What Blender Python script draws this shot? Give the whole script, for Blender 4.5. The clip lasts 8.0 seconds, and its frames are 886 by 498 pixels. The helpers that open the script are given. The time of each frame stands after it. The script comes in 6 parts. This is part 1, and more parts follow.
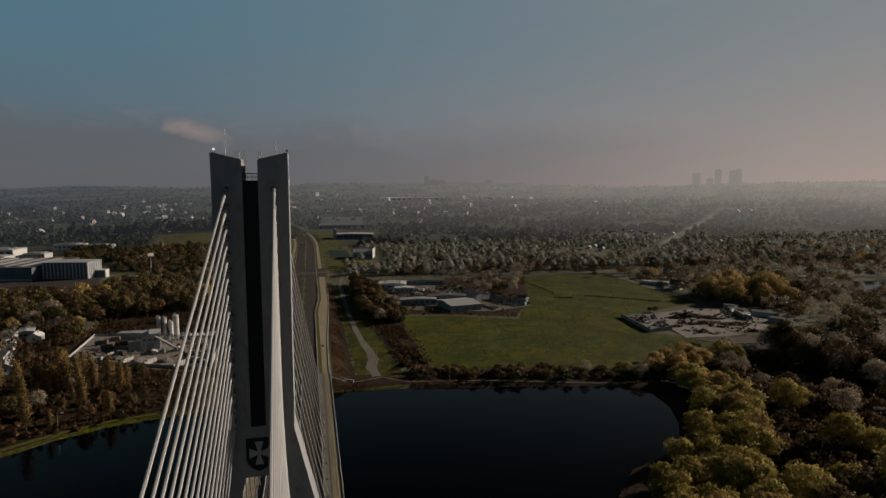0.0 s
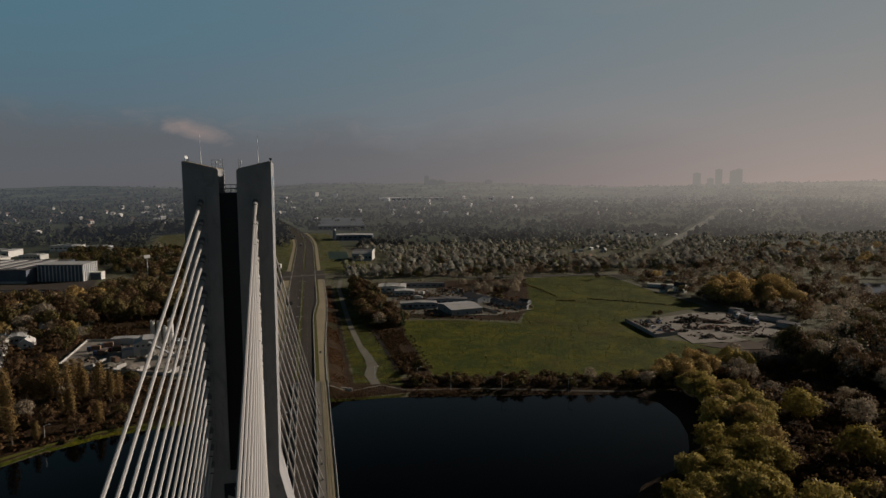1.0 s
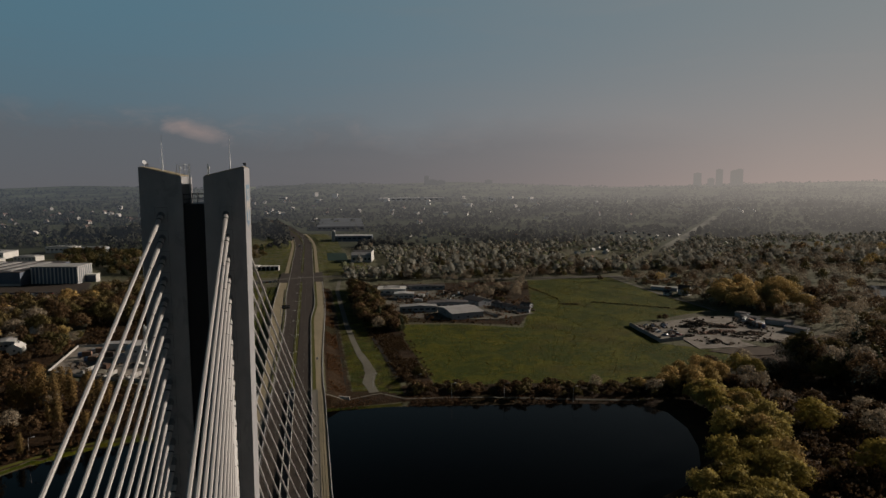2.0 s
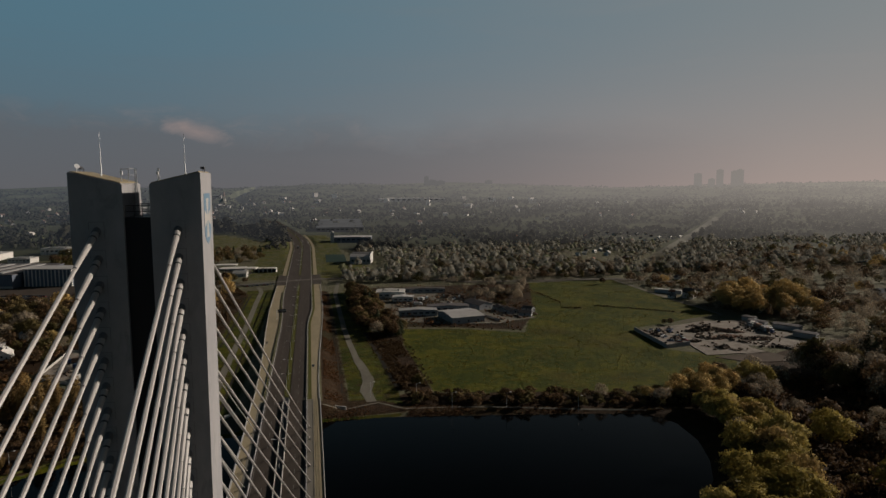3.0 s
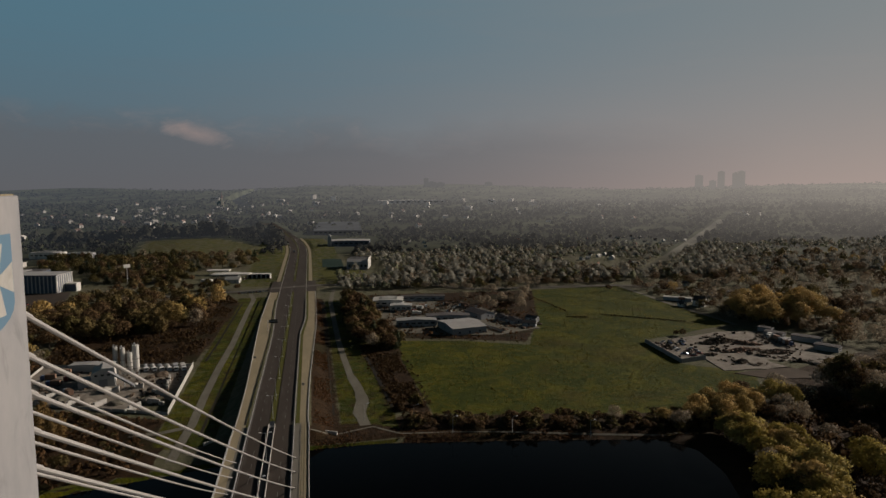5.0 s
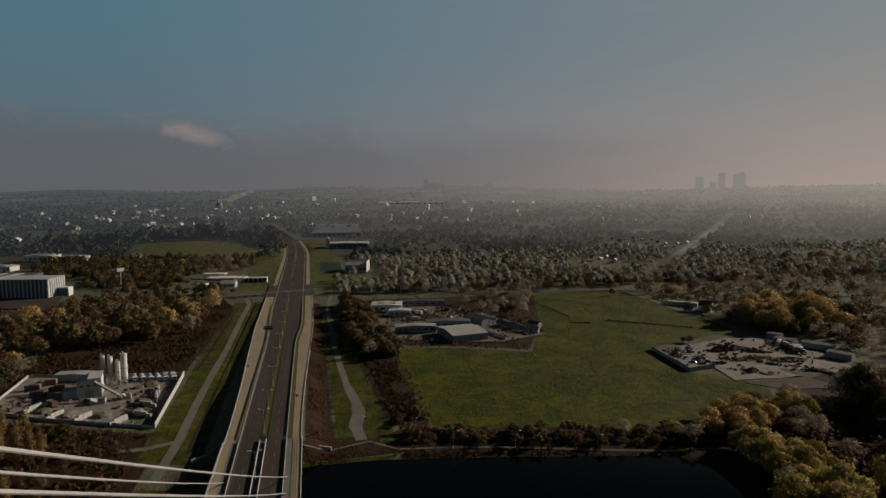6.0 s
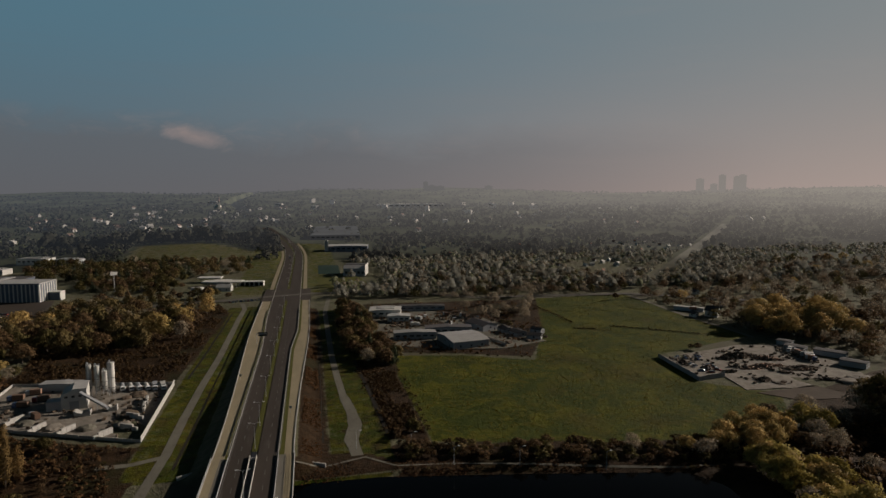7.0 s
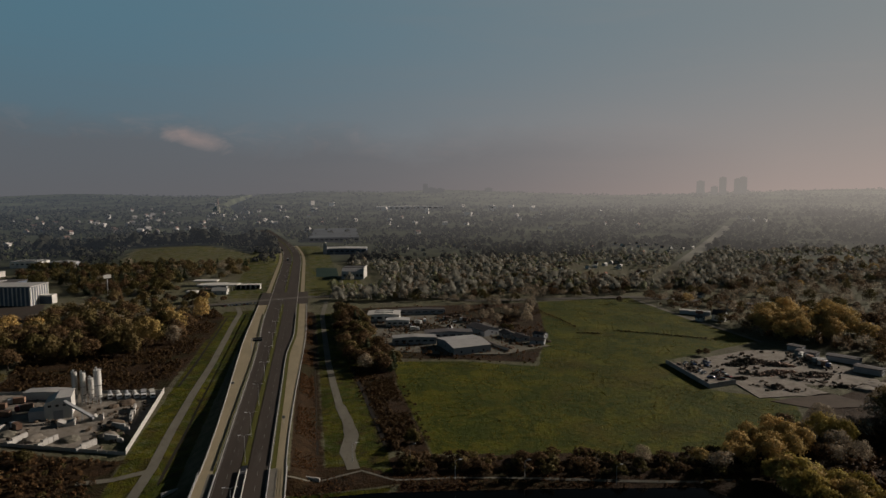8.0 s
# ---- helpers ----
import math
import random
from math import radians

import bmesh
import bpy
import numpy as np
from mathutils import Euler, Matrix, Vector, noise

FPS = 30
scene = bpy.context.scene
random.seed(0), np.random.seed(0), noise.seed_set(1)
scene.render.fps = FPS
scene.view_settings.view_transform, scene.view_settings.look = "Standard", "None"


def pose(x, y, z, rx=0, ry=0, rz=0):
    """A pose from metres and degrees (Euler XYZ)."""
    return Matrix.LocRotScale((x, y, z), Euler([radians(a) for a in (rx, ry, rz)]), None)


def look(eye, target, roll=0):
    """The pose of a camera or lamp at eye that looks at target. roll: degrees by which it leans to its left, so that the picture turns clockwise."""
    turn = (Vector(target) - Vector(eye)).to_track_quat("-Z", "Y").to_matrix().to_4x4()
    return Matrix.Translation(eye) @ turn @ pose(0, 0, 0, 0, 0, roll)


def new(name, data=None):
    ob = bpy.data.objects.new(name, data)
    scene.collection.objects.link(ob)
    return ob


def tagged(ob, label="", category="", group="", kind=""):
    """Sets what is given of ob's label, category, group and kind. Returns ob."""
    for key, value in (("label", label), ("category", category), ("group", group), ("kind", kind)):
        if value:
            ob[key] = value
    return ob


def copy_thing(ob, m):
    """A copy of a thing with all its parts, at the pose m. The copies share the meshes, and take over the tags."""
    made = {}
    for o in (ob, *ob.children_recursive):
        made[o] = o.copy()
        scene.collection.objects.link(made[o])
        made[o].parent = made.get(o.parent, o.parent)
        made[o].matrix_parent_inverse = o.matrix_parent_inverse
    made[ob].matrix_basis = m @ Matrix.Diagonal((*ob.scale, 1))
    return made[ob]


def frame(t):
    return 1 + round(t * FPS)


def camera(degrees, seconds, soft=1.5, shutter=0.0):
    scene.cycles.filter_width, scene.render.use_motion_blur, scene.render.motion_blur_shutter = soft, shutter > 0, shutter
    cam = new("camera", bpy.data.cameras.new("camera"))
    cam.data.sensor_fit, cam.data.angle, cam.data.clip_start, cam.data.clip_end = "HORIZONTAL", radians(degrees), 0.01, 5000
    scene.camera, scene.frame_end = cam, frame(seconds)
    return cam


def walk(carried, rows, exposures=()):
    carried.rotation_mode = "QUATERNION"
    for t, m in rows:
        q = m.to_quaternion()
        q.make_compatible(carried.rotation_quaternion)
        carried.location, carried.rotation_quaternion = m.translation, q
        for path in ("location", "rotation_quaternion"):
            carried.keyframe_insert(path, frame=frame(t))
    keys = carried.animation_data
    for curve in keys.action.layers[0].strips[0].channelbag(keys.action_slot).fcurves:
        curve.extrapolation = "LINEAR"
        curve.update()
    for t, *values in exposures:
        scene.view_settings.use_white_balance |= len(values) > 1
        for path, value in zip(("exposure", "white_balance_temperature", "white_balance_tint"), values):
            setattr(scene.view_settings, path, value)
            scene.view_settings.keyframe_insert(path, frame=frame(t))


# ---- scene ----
cam = camera(69.98, 8.0)
PATH = [
    (0.0, (7.22, 0.37, 103.34), 83.889, -0.180, -11.854),
    (0.5, (7.93, 5.02, 104.13), 83.874, -0.180, -11.856),
    (1.0, (8.74, 9.86, 104.73), 83.863, -0.180, -11.858),
    (1.5, (9.63, 14.89, 105.20), 83.858, -0.180, -11.862),
    (2.0, (10.61, 20.12, 105.57), 83.859, -0.180, -11.865),
    (2.5, (11.67, 25.54, 105.88), 83.867, -0.180, -11.870),
    (3.0, (12.80, 31.16, 106.17), 83.882, -0.180, -11.875),
    (3.5, (13.99, 36.97, 106.46), 83.906, -0.180, -11.880),
    (4.0, (15.24, 42.95, 106.77), 83.937, -0.180, -11.886),
    (4.5, (16.53, 49.08, 107.10), 83.977, -0.180, -11.892),
    (5.0, (17.84, 55.34, 107.45), 84.028, -0.180, -11.899),
    (5.5, (19.17, 61.71, 107.78), 84.088, -0.180, -11.907),
    (6.0, (20.50, 68.14, 108.05), 84.159, -0.180, -11.915),
    (6.5, (21.81, 74.60, 108.19), 84.242, -0.180, -11.923),
    (7.0, (23.08, 81.02, 108.12), 84.336, -0.180, -11.932),
    (7.5, (24.29, 87.36, 107.72), 84.443, -0.180, -11.942),
    (8.0, (25.42, 93.54, 106.84), 84.563, -0.180, -11.952),
]
walk(cam, [(t, pose(*eye, rx, 0, rz) @ pose(0, 0, 0, 0, 0, roll)) for t, eye, rx, roll, rz in PATH])

# ---- world, sun ----
SUN_AZ, SUN_EL = 76.0, 21.0          # degrees from +y towards +x, degrees above the horizon
SUN_DIR = Vector((math.sin(radians(SUN_AZ)) * math.cos(radians(SUN_EL)), math.cos(radians(SUN_AZ)) * math.cos(radians(SUN_EL)), math.sin(radians(SUN_EL))))


class Nodes:
    """A short way to write node trees."""

    def __init__(self, tree):
        self.tree = tree
        tree.nodes.clear()

    def add(self, kind, **values):
        node = self.tree.nodes.new(kind)
        for key, value in values.items():
            if key == "op":
                node.operation = value
            elif key == "blend":
                node.blend_type = value
            elif key == "sky":
                node.sky_type = value
            elif key == "attribute":
                node.attribute_name = value
        return node

    def put(self, value, socket):
        if isinstance(value, bpy.types.NodeSocket):
            self.tree.links.new(value, socket)
        elif isinstance(value, (tuple, list)) and socket.type == "RGBA" and len(value) == 3:
            socket.default_value = (*value, 1)
        else:
            socket.default_value = value

    def math(self, op, a, b=0.0, clamp=False):
        n = self.add("ShaderNodeMath", op=op)
        n.use_clamp = clamp
        self.put(a, n.inputs[0])
        self.put(b, n.inputs[1])
        return n.outputs[0]

    def mix(self, fac, a, b, blend="MIX"):
        n = self.add("ShaderNodeMixRGB", blend=blend)
        self.put(fac, n.inputs[0])
        self.put(a, n.inputs[1])
        self.put(b, n.inputs[2])
        return n.outputs[0]

    def noise(self, scale, vector=None, detail=4.0, rough=0.55, distort=0.0):
        n = self.add("ShaderNodeTexNoise")
        n.inputs["Scale"].default_value = scale
        n.inputs["Detail"].default_value = detail
        n.inputs["Roughness"].default_value = rough
        n.inputs["Distortion"].default_value = distort
        if vector is not None:
            self.put(vector, n.inputs["Vector"])
        return n.outputs["Fac"]

    def ramp(self, fac, lo, hi, a=0.0, b=1.0):
        n = self.add("ShaderNodeMapRange")
        n.clamp = True
        self.put(fac, n.inputs[0])
        for k, v in ((1, lo), (2, hi), (3, a), (4, b)):
            self.put(v, n.inputs[k])
        return n.outputs[0]


def make_world():
    w = bpy.data.worlds.new("sky")
    w.use_nodes = True
    scene.world = w
    n = Nodes(w.node_tree)
    out, bg = n.add("ShaderNodeOutputWorld"), n.add("ShaderNodeBackground")
    sky = n.add("ShaderNodeTexSky", sky="NISHITA")
    sky.sun_disc = False
    sky.sun_elevation, sky.sun_rotation = radians(SUN_EL), radians(SUN_AZ)
    sky.altitude, sky.air_density, sky.dust_density, sky.ozone_density = 100, 1.0, 2.5, 2.0
    place = n.add("ShaderNodeTexCoord").outputs["Generated"]
    xyz = n.add("ShaderNodeSeparateXYZ")
    n.put(place, xyz.inputs[0])
    x, y, z = xyz.outputs
    # toward the sun (1) or away from it (0)
    side = n.math("ADD", n.math("MULTIPLY", x, SUN_DIR.x), n.math("MULTIPLY", y, SUN_DIR.y))
    side = n.math("POWER", n.ramp(side, -0.25, 1.0), 1.9)
    # haze over the land
    haze_col = n.mix(side, SKY_HAZE_COOL, SKY_HAZE_WARM)
    haze = n.math("POWER", n.ramp(z, -0.02, SKY_HAZE_TOP, 1.0, 0.0), 1.5)
    blue = n.mix(side, SKY_BLUE, SKY_BLUE_SUN)
    blue = n.mix(n.ramp(z, 0.28, 0.48), blue, SKY_ZENITH)
    col = n.mix(SKY_NISHITA, blue, n.mix(1.0, sky.outputs[0], (SKY_GAIN,) * 3, "MULTIPLY"))
    col = n.mix(haze, col, haze_col)
    # soft cloud bank low over the land, thicker away from the sun
    stretch = n.add("ShaderNodeMapping")
    n.put(place, stretch.inputs[0])
    stretch.inputs["Scale"].default_value = (1.0, 1.0, 2.2)
    big = n.noise(3.4, stretch.outputs[0], 6, 0.5, 0.2)
    curls = n.noise(15.0, stretch.outputs[0], 7, 0.6, 0.5)
    top = n.math("ADD", n.math("MULTIPLY", big, 0.135), n.math("MULTIPLY", curls, 0.055))
    top = n.math("ADD", top, n.ramp(side, 0.0, 0.5, 0.002, -0.034))
    depth = n.math("SUBTRACT", top, z)
    body = n.math("MULTIPLY", n.ramp(depth, -0.022, 0.034), n.ramp(side, 0.66, 0.15))
    lit = n.math("MULTIPLY", n.ramp(depth, 0.040, 0.004), n.ramp(curls, 0.50, 0.68))
    cloud_col = n.mix(n.math("MULTIPLY", lit, 0.6), CLOUD_DARK, CLOUD_LIT)
    col = n.mix(n.math("MULTIPLY", body, 0.60), col, cloud_col)
    # one sunlit heap that stands out of the bank
    across = n.math("DIVIDE", n.math("SUBTRACT", x, n.math("MULTIPLY", n.math("SUBTRACT", 0.115, z), 1.2)), 0.036)
    across = n.math("ADD", across, 5.75)
    up = n.math("DIVIDE", n.math("SUBTRACT", z, 0.074), 0.018)
    heap_far = n.math("SQRT", n.math("ADD", n.math("MULTIPLY", across, across), n.math("MULTIPLY", up, up)))
    heap_far = n.math("ADD", heap_far, n.math("MULTIPLY", n.math("SUBTRACT", curls, 0.5), 2.6))
    heap_share = n.math("MULTIPLY", n.ramp(heap_far, 1.15, 0.25), n.ramp(y, 0.1, 0.4))
    col = n.mix(n.math("MULTIPLY", heap_share, 0.75), col, CLOUD_LIT)
    # thin streaks high up
    flat = n.add("ShaderNodeMapping")
    n.put(place, flat.inputs[0])
    flat.inputs["Scale"].default_value = (1.0, 1.6, 9.0)
    streak = n.ramp(n.noise(3.0, flat.outputs[0], 6, 0.6, 0.6), 0.5, 0.8)
    col = n.mix(n.math("MULTIPLY", streak, 0.10), col, haze_col)
    n.put(col, bg.inputs[0])
    bg.inputs[1].default_value = SKY_STRENGTH
    n.put(bg.outputs[0], out.inputs[0])


SKY_HAZE_COOL, SKY_HAZE_WARM = (1.0, 1.03, 1.12), (4.4, 3.35, 2.9)
SKY_BLUE, SKY_BLUE_SUN, SKY_HAZE_TOP, SKY_ZENITH = (0.74, 1.52, 2.02), (2.4, 2.35, 2.25), 0.24, (0.035, 0.075, 0.13)
CLOUD_DARK, CLOUD_LIT = (1.0, 0.98, 1.05), (2.5, 1.98, 1.86)
SKY_NISHITA, SKY_GAIN, SKY_STRENGTH = 0.05, 0.2, 0.112
make_world()
sun = new("sun", bpy.data.lights.new("sun", "SUN"))
sun.data.energy, sun.data.angle, sun.data.color = 5.0, radians(0.6), (1.0, 0.88, 0.76)
sun.matrix_world = look(SUN_DIR * 400, (0, 0, 0))
scene.view_settings.exposure = 0.0

# ---- materials ----
MATS = {}


def material(name, a, b, scale=1.0, fine=8.0, rough=0.8, bump=0.0, metal=0.0, c=None, spec=0.12, random_shade=0.0, island=0.0, stretch=None):
    """Colours a and b mixed by a broad and a fine noise in metres; c as rarer stains."""
    if name in MATS:
        return MATS[name]
    m = bpy.data.materials.new(name)
    m.use_nodes = True
    n = Nodes(m.node_tree)
    out, p = n.add("ShaderNodeOutputMaterial"), n.add("ShaderNodeBsdfPrincipled")
    geo = n.add("ShaderNodeNewGeometry")
    place = geo.outputs["Position"]
    if stretch:
        mp = n.add("ShaderNodeMapping")
        n.put(place, mp.inputs[0])
        mp.inputs["Scale"].default_value = stretch
        place = mp.outputs[0]
    broad, grain = n.noise(1.0 / (scale * 6), place, 5, 0.6), n.noise(fine, place, 3, 0.6)
    fac = n.math("ADD", n.math("MULTIPLY", n.ramp(broad, 0.32, 0.68), 0.65), n.math("MULTIPLY", n.ramp(grain, 0.3, 0.7), 0.35))
    col = n.mix(fac, a, b)
    if c:
        stain = n.noise(1.0 / (scale * 2.2), place, 6, 0.65, 0.6)
        col = n.mix(n.ramp(stain, 0.56, 0.7, 0.0, 0.6), col, c)
    if random_shade:
        info = n.add("ShaderNodeObjectInfo")
        col = n.mix(1.0, col, n.ramp(info.outputs["Random"], 0, 1, 1 - random_shade, 1 + random_shade), "MULTIPLY")
    if island:
        col = n.mix(1.0, col, n.ramp(geo.outputs["Random Per Island"], 0, 1, 1 - island, 1 + island), "MULTIPLY")
    n.put(col, p.inputs["Base Color"])
    n.put(n.ramp(grain, 0.2, 0.8, max(rough - 0.08, 0.02), min(rough + 0.08, 1.0)), p.inputs["Roughness"])
    p.inputs["Metallic"].default_value = metal
    p.inputs["Specular IOR Level"].default_value = spec
    if bump:
        bp = n.add("ShaderNodeBump")
        bp.inputs["Strength"].default_value = 0.6
        bp.inputs["Distance"].default_value = bump
        n.put(n.math("ADD", grain, broad), bp.inputs["Height"])
        n.put(bp.outputs[0], p.inputs["Normal"])
    n.put(p.outputs[0], out.inputs[0])
    MATS[name] = m
    return m


CONCRETE = material("concrete", (0.178, 0.178, 0.186), (0.275, 0.265, 0.262), 0.9, 1.2, 0.75, 0.01, c=(0.13, 0.13, 0.135), stretch=(1, 1, 0.5))
CONCRETE_PALE = material("pale_concrete", (0.289, 0.276, 0.255), (0.374, 0.357, 0.332), 1.0, 3.0, 0.8, 0.01, c=(0.204, 0.196, 0.178))
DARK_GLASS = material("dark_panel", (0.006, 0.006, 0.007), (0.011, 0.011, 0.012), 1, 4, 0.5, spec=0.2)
STAY_PIPE = material("stay_pipe", (0.285, 0.27, 0.258), (0.34, 0.322, 0.305), 2, 6, 0.45, spec=0.4)
STEEL = material("galvanised_steel", (0.36, 0.37, 0.38), (0.48, 0.48, 0.48), 0.5, 12, 0.45, metal=0.6)
DARK_STEEL = material("dark_steel", (0.03, 0.03, 0.035), (0.06, 0.06, 0.06), 0.5, 12, 0.55, metal=0.3)
SHIELD_BLUE = material("shield_blue", (0.082, 0.142, 0.20), (0.105, 0.17, 0.23), 1, 6, 0.6)
SHIELD_GAP_DARK = material("shield_gap_dark", (0.012, 0.014, 0.018), (0.02, 0.022, 0.028), 1, 6, 0.6)
ASPHALT = material("asphalt", (0.0336, 0.0272, 0.0224), (0.0544, 0.044, 0.0368), 1.2, 2.0, 0.85, 0.004, c=(0.0736, 0.064, 0.0576), stretch=(1, 0.12, 1), spec=0.1)
PAVING = material("paving", (0.187, 0.156, 0.101), (0.257, 0.215, 0.14), 1.0, 2.5, 0.85, 0.004, c=(0.156, 0.14, 0.109), stretch=(1, 0.3, 1))
GRAVEL = material("gravel_track", (0.09, 0.0828, 0.0662), (0.144, 0.133, 0.108), 1.0, 1.8, 0.9, 0.02, c=(0.054, 0.0518, 0.0252), stretch=(1, 0.4, 1))
YARD = material("yard_dirt", (0.10, 0.086, 0.070), (0.25, 0.222, 0.188), 1.1, 0.5, 0.9, 0.05, c=(0.05, 0.04, 0.03))
EARTH = material("bare_earth", (0.0375, 0.0263, 0.018), (0.0713, 0.0525, 0.0375), 1.2, 0.8, 0.95, 0.05, c=(0.0338, 0.03, 0.0135))
RUBBLE = material("rubble", (0.0525, 0.0375, 0.027), (0.128, 0.0975, 0.0713), 0.6, 1.5, 0.9, 0.05, island=0.5)
WHITE = material("white_render", (0.391, 0.374, 0.348), (0.493, 0.476, 0.442), 1.0, 2.0, 0.7, random_shade=0.15, c=(0.468, 0.442, 0.399))
GREY_WALL = material("grey_cladding", (0.208, 0.216, 0.224), (0.288, 0.288, 0.296), 1.5, 3.0, 0.6, random_shade=0.2)
NAVY = material("navy_cladding", (0.075, 0.09, 0.115), (0.11, 0.125, 0.155), 2, 3.0, 0.5)
ROOF_GREY = material("grey_sheet_roof", (0.247, 0.24, 0.232), (0.345, 0.33, 0.315), 1.2, 1.5, 0.55, c=(0.18, 0.165, 0.15), random_shade=0.2)
ROOF_DARK = material("dark_roof", (0.048, 0.044, 0.044), (0.088, 0.08, 0.08), 1.0, 2.0, 0.75, random_shade=0.3)
ROOF_RED = material("tile_roof", (0.136, 0.06, 0.04), (0.2, 0.096, 0.064), 0.6, 3.0, 0.8, random_shade=0.3)
WINDOW = material("window_glass", (0.02, 0.024, 0.03), (0.03, 0.034, 0.04), 1, 2, 0.12, spec=0.5)
TRUNK = material("bark", (0.05, 0.04, 0.032), (0.09, 0.075, 0.06), 0.3, 6, 0.9, random_shade=0.3)
PAINT = material("road_paint", (0.08, 0.075, 0.07), (0.14, 0.135, 0.13), 0.6, 5, 0.7, c=(0.16, 0.16, 0.16))
CAR_WHITE = material("white", (0.5, 0.5, 0.5), (0.58, 0.58, 0.58), 1, 3, 0.5, spec=0.3)
RUST = material("rusty_metal", (0.14, 0.08, 0.055), (0.22, 0.15, 0.11), 0.4, 4, 0.7, metal=0.2, random_shade=0.4)


def leaf_material(name, a, b, c, gloss=0.65, open_share=0.0):
    """Foliage: hue drifts from tree to tree and from clump to clump; open_share: the gaps between fine twigs."""
    m = bpy.data.materials.new(name)
    m.use_nodes = True
    n = Nodes(m.node_tree)
    out, p, tr = n.add("ShaderNodeOutputMaterial"), n.add("ShaderNodeBsdfPrincipled"), n.add("ShaderNodeBsdfTranslucent")
    info, geo = n.add("ShaderNodeObjectInfo"), n.add("ShaderNodeNewGeometry")
    patch = n.noise(0.16, geo.outputs["Position"], 4, 0.6)
    wide = n.noise(0.03, geo.outputs["Position"], 3, 0.5)
    col = n.mix(n.ramp(patch, 0.35, 0.65), a, b)
    col = n.mix(n.ramp(n.math("ADD", n.math("MULTIPLY", info.outputs["Random"], 0.5), n.math("MULTIPLY", wide, 0.6)), 0.35, 0.8), col, c)
    col = n.mix(1.0, col, n.ramp(geo.outputs["Random Per Island"], 0, 1, 0.88, 1.14), "MULTIPLY")
    col = n.mix(1.0, col, n.ramp(info.outputs["Random"], 0, 1, 0.75, 1.25), "MULTIPLY")
    n.put(col, p.inputs["Base Color"])
    p.inputs["Roughness"].default_value = gloss
    p.inputs["Specular IOR Level"].default_value = 0.03
    n.put(col, tr.inputs[0])
    both = n.add("ShaderNodeMixShader")
    both.inputs[0].default_value = 0.28
    n.put(p.outputs[0], both.inputs[1])
    n.put(tr.outputs[0], both.inputs[2])
    if open_share:
        gaps, sparse = n.add("ShaderNodeBsdfTransparent"), n.add("ShaderNodeMixShader")
        sparse.inputs[0].default_value = open_share
        n.put(both.outputs[0], sparse.inputs[1])
        n.put(gaps.outputs[0], sparse.inputs[2])
        n.put(sparse.outputs[0], out.inputs[0])
    else:
        n.put(both.outputs[0], out.inputs[0])
    MATS[name] = m
    return m


LEAF_WILLOW = leaf_material("willow_leaves", (0.215, 0.165, 0.038), (0.34, 0.26, 0.065), (0.26, 0.205, 0.065), open_share=0.12)
LEAF_GOLD = leaf_material("golden_leaves", (0.30, 0.21, 0.075), (0.43, 0.31, 0.12), (0.33, 0.22, 0.085), open_share=0.15)
LEAF_BROWN = leaf_material("brown_leaves", (0.080, 0.051, 0.027), (0.125, 0.080, 0.043), (0.092, 0.058, 0.030), open_share=0.18)
LEAF_GREY = leaf_material("bare_twigs", (0.225, 0.182, 0.13), (0.32, 0.262, 0.192), (0.255, 0.208, 0.148), open_share=0.4)
LEAF_DARK = leaf_material("dark_needles", (0.022, 0.03, 0.018), (0.04, 0.048, 0.026), (0.035, 0.04, 0.02))
LEAF_GREEN = leaf_material("olive_leaves", (0.075, 0.064, 0.024), (0.115, 0.094, 0.036), (0.105, 0.076, 0.034))
LEAF_POPLAR = leaf_material("poplar_leaves", (0.135, 0.09, 0.036), (0.20, 0.135, 0.055), (0.16, 0.10, 0.038), open_share=0.15)
WEEDS = leaf_material("dry_weeds", (0.066, 0.041, 0.020), (0.096, 0.060, 0.030), (0.086, 0.045, 0.021))


def water_material():
    m = bpy.data.materials.new("lake_water")
    m.use_nodes = True
    n = Nodes(m.node_tree)
    out, p = n.add("ShaderNodeOutputMaterial"), n.add("ShaderNodeBsdfPrincipled")
    place = n.add("ShaderNodeNewGeometry").outputs["Position"]
    murk = n.noise(0.01, place, 4)
    n.put(n.mix(murk, (0.0006, 0.0008, 0.0010), (0.0010, 0.0012, 0.0014)), p.inputs["Base Color"])
    n.put(n.ramp(n.noise(0.02, place, 5, 0.6, 0.5), 0.35, 0.7, 0.03, 0.12), p.inputs["Roughness"])
    p.inputs["IOR"].default_value = 1.33
    p.inputs["Specular IOR Level"].default_value = 0.085
    bp = n.add("ShaderNodeBump")
    bp.inputs["Strength"].default_value = 0.15
    bp.inputs["Distance"].default_value = 0.04
    n.put(n.noise(0.9, place, 5, 0.6), bp.inputs["Height"])
    n.put(bp.outputs[0], p.inputs["Normal"])
    n.put(p.outputs[0], out.inputs[0])
    return m


WATER = water_material()


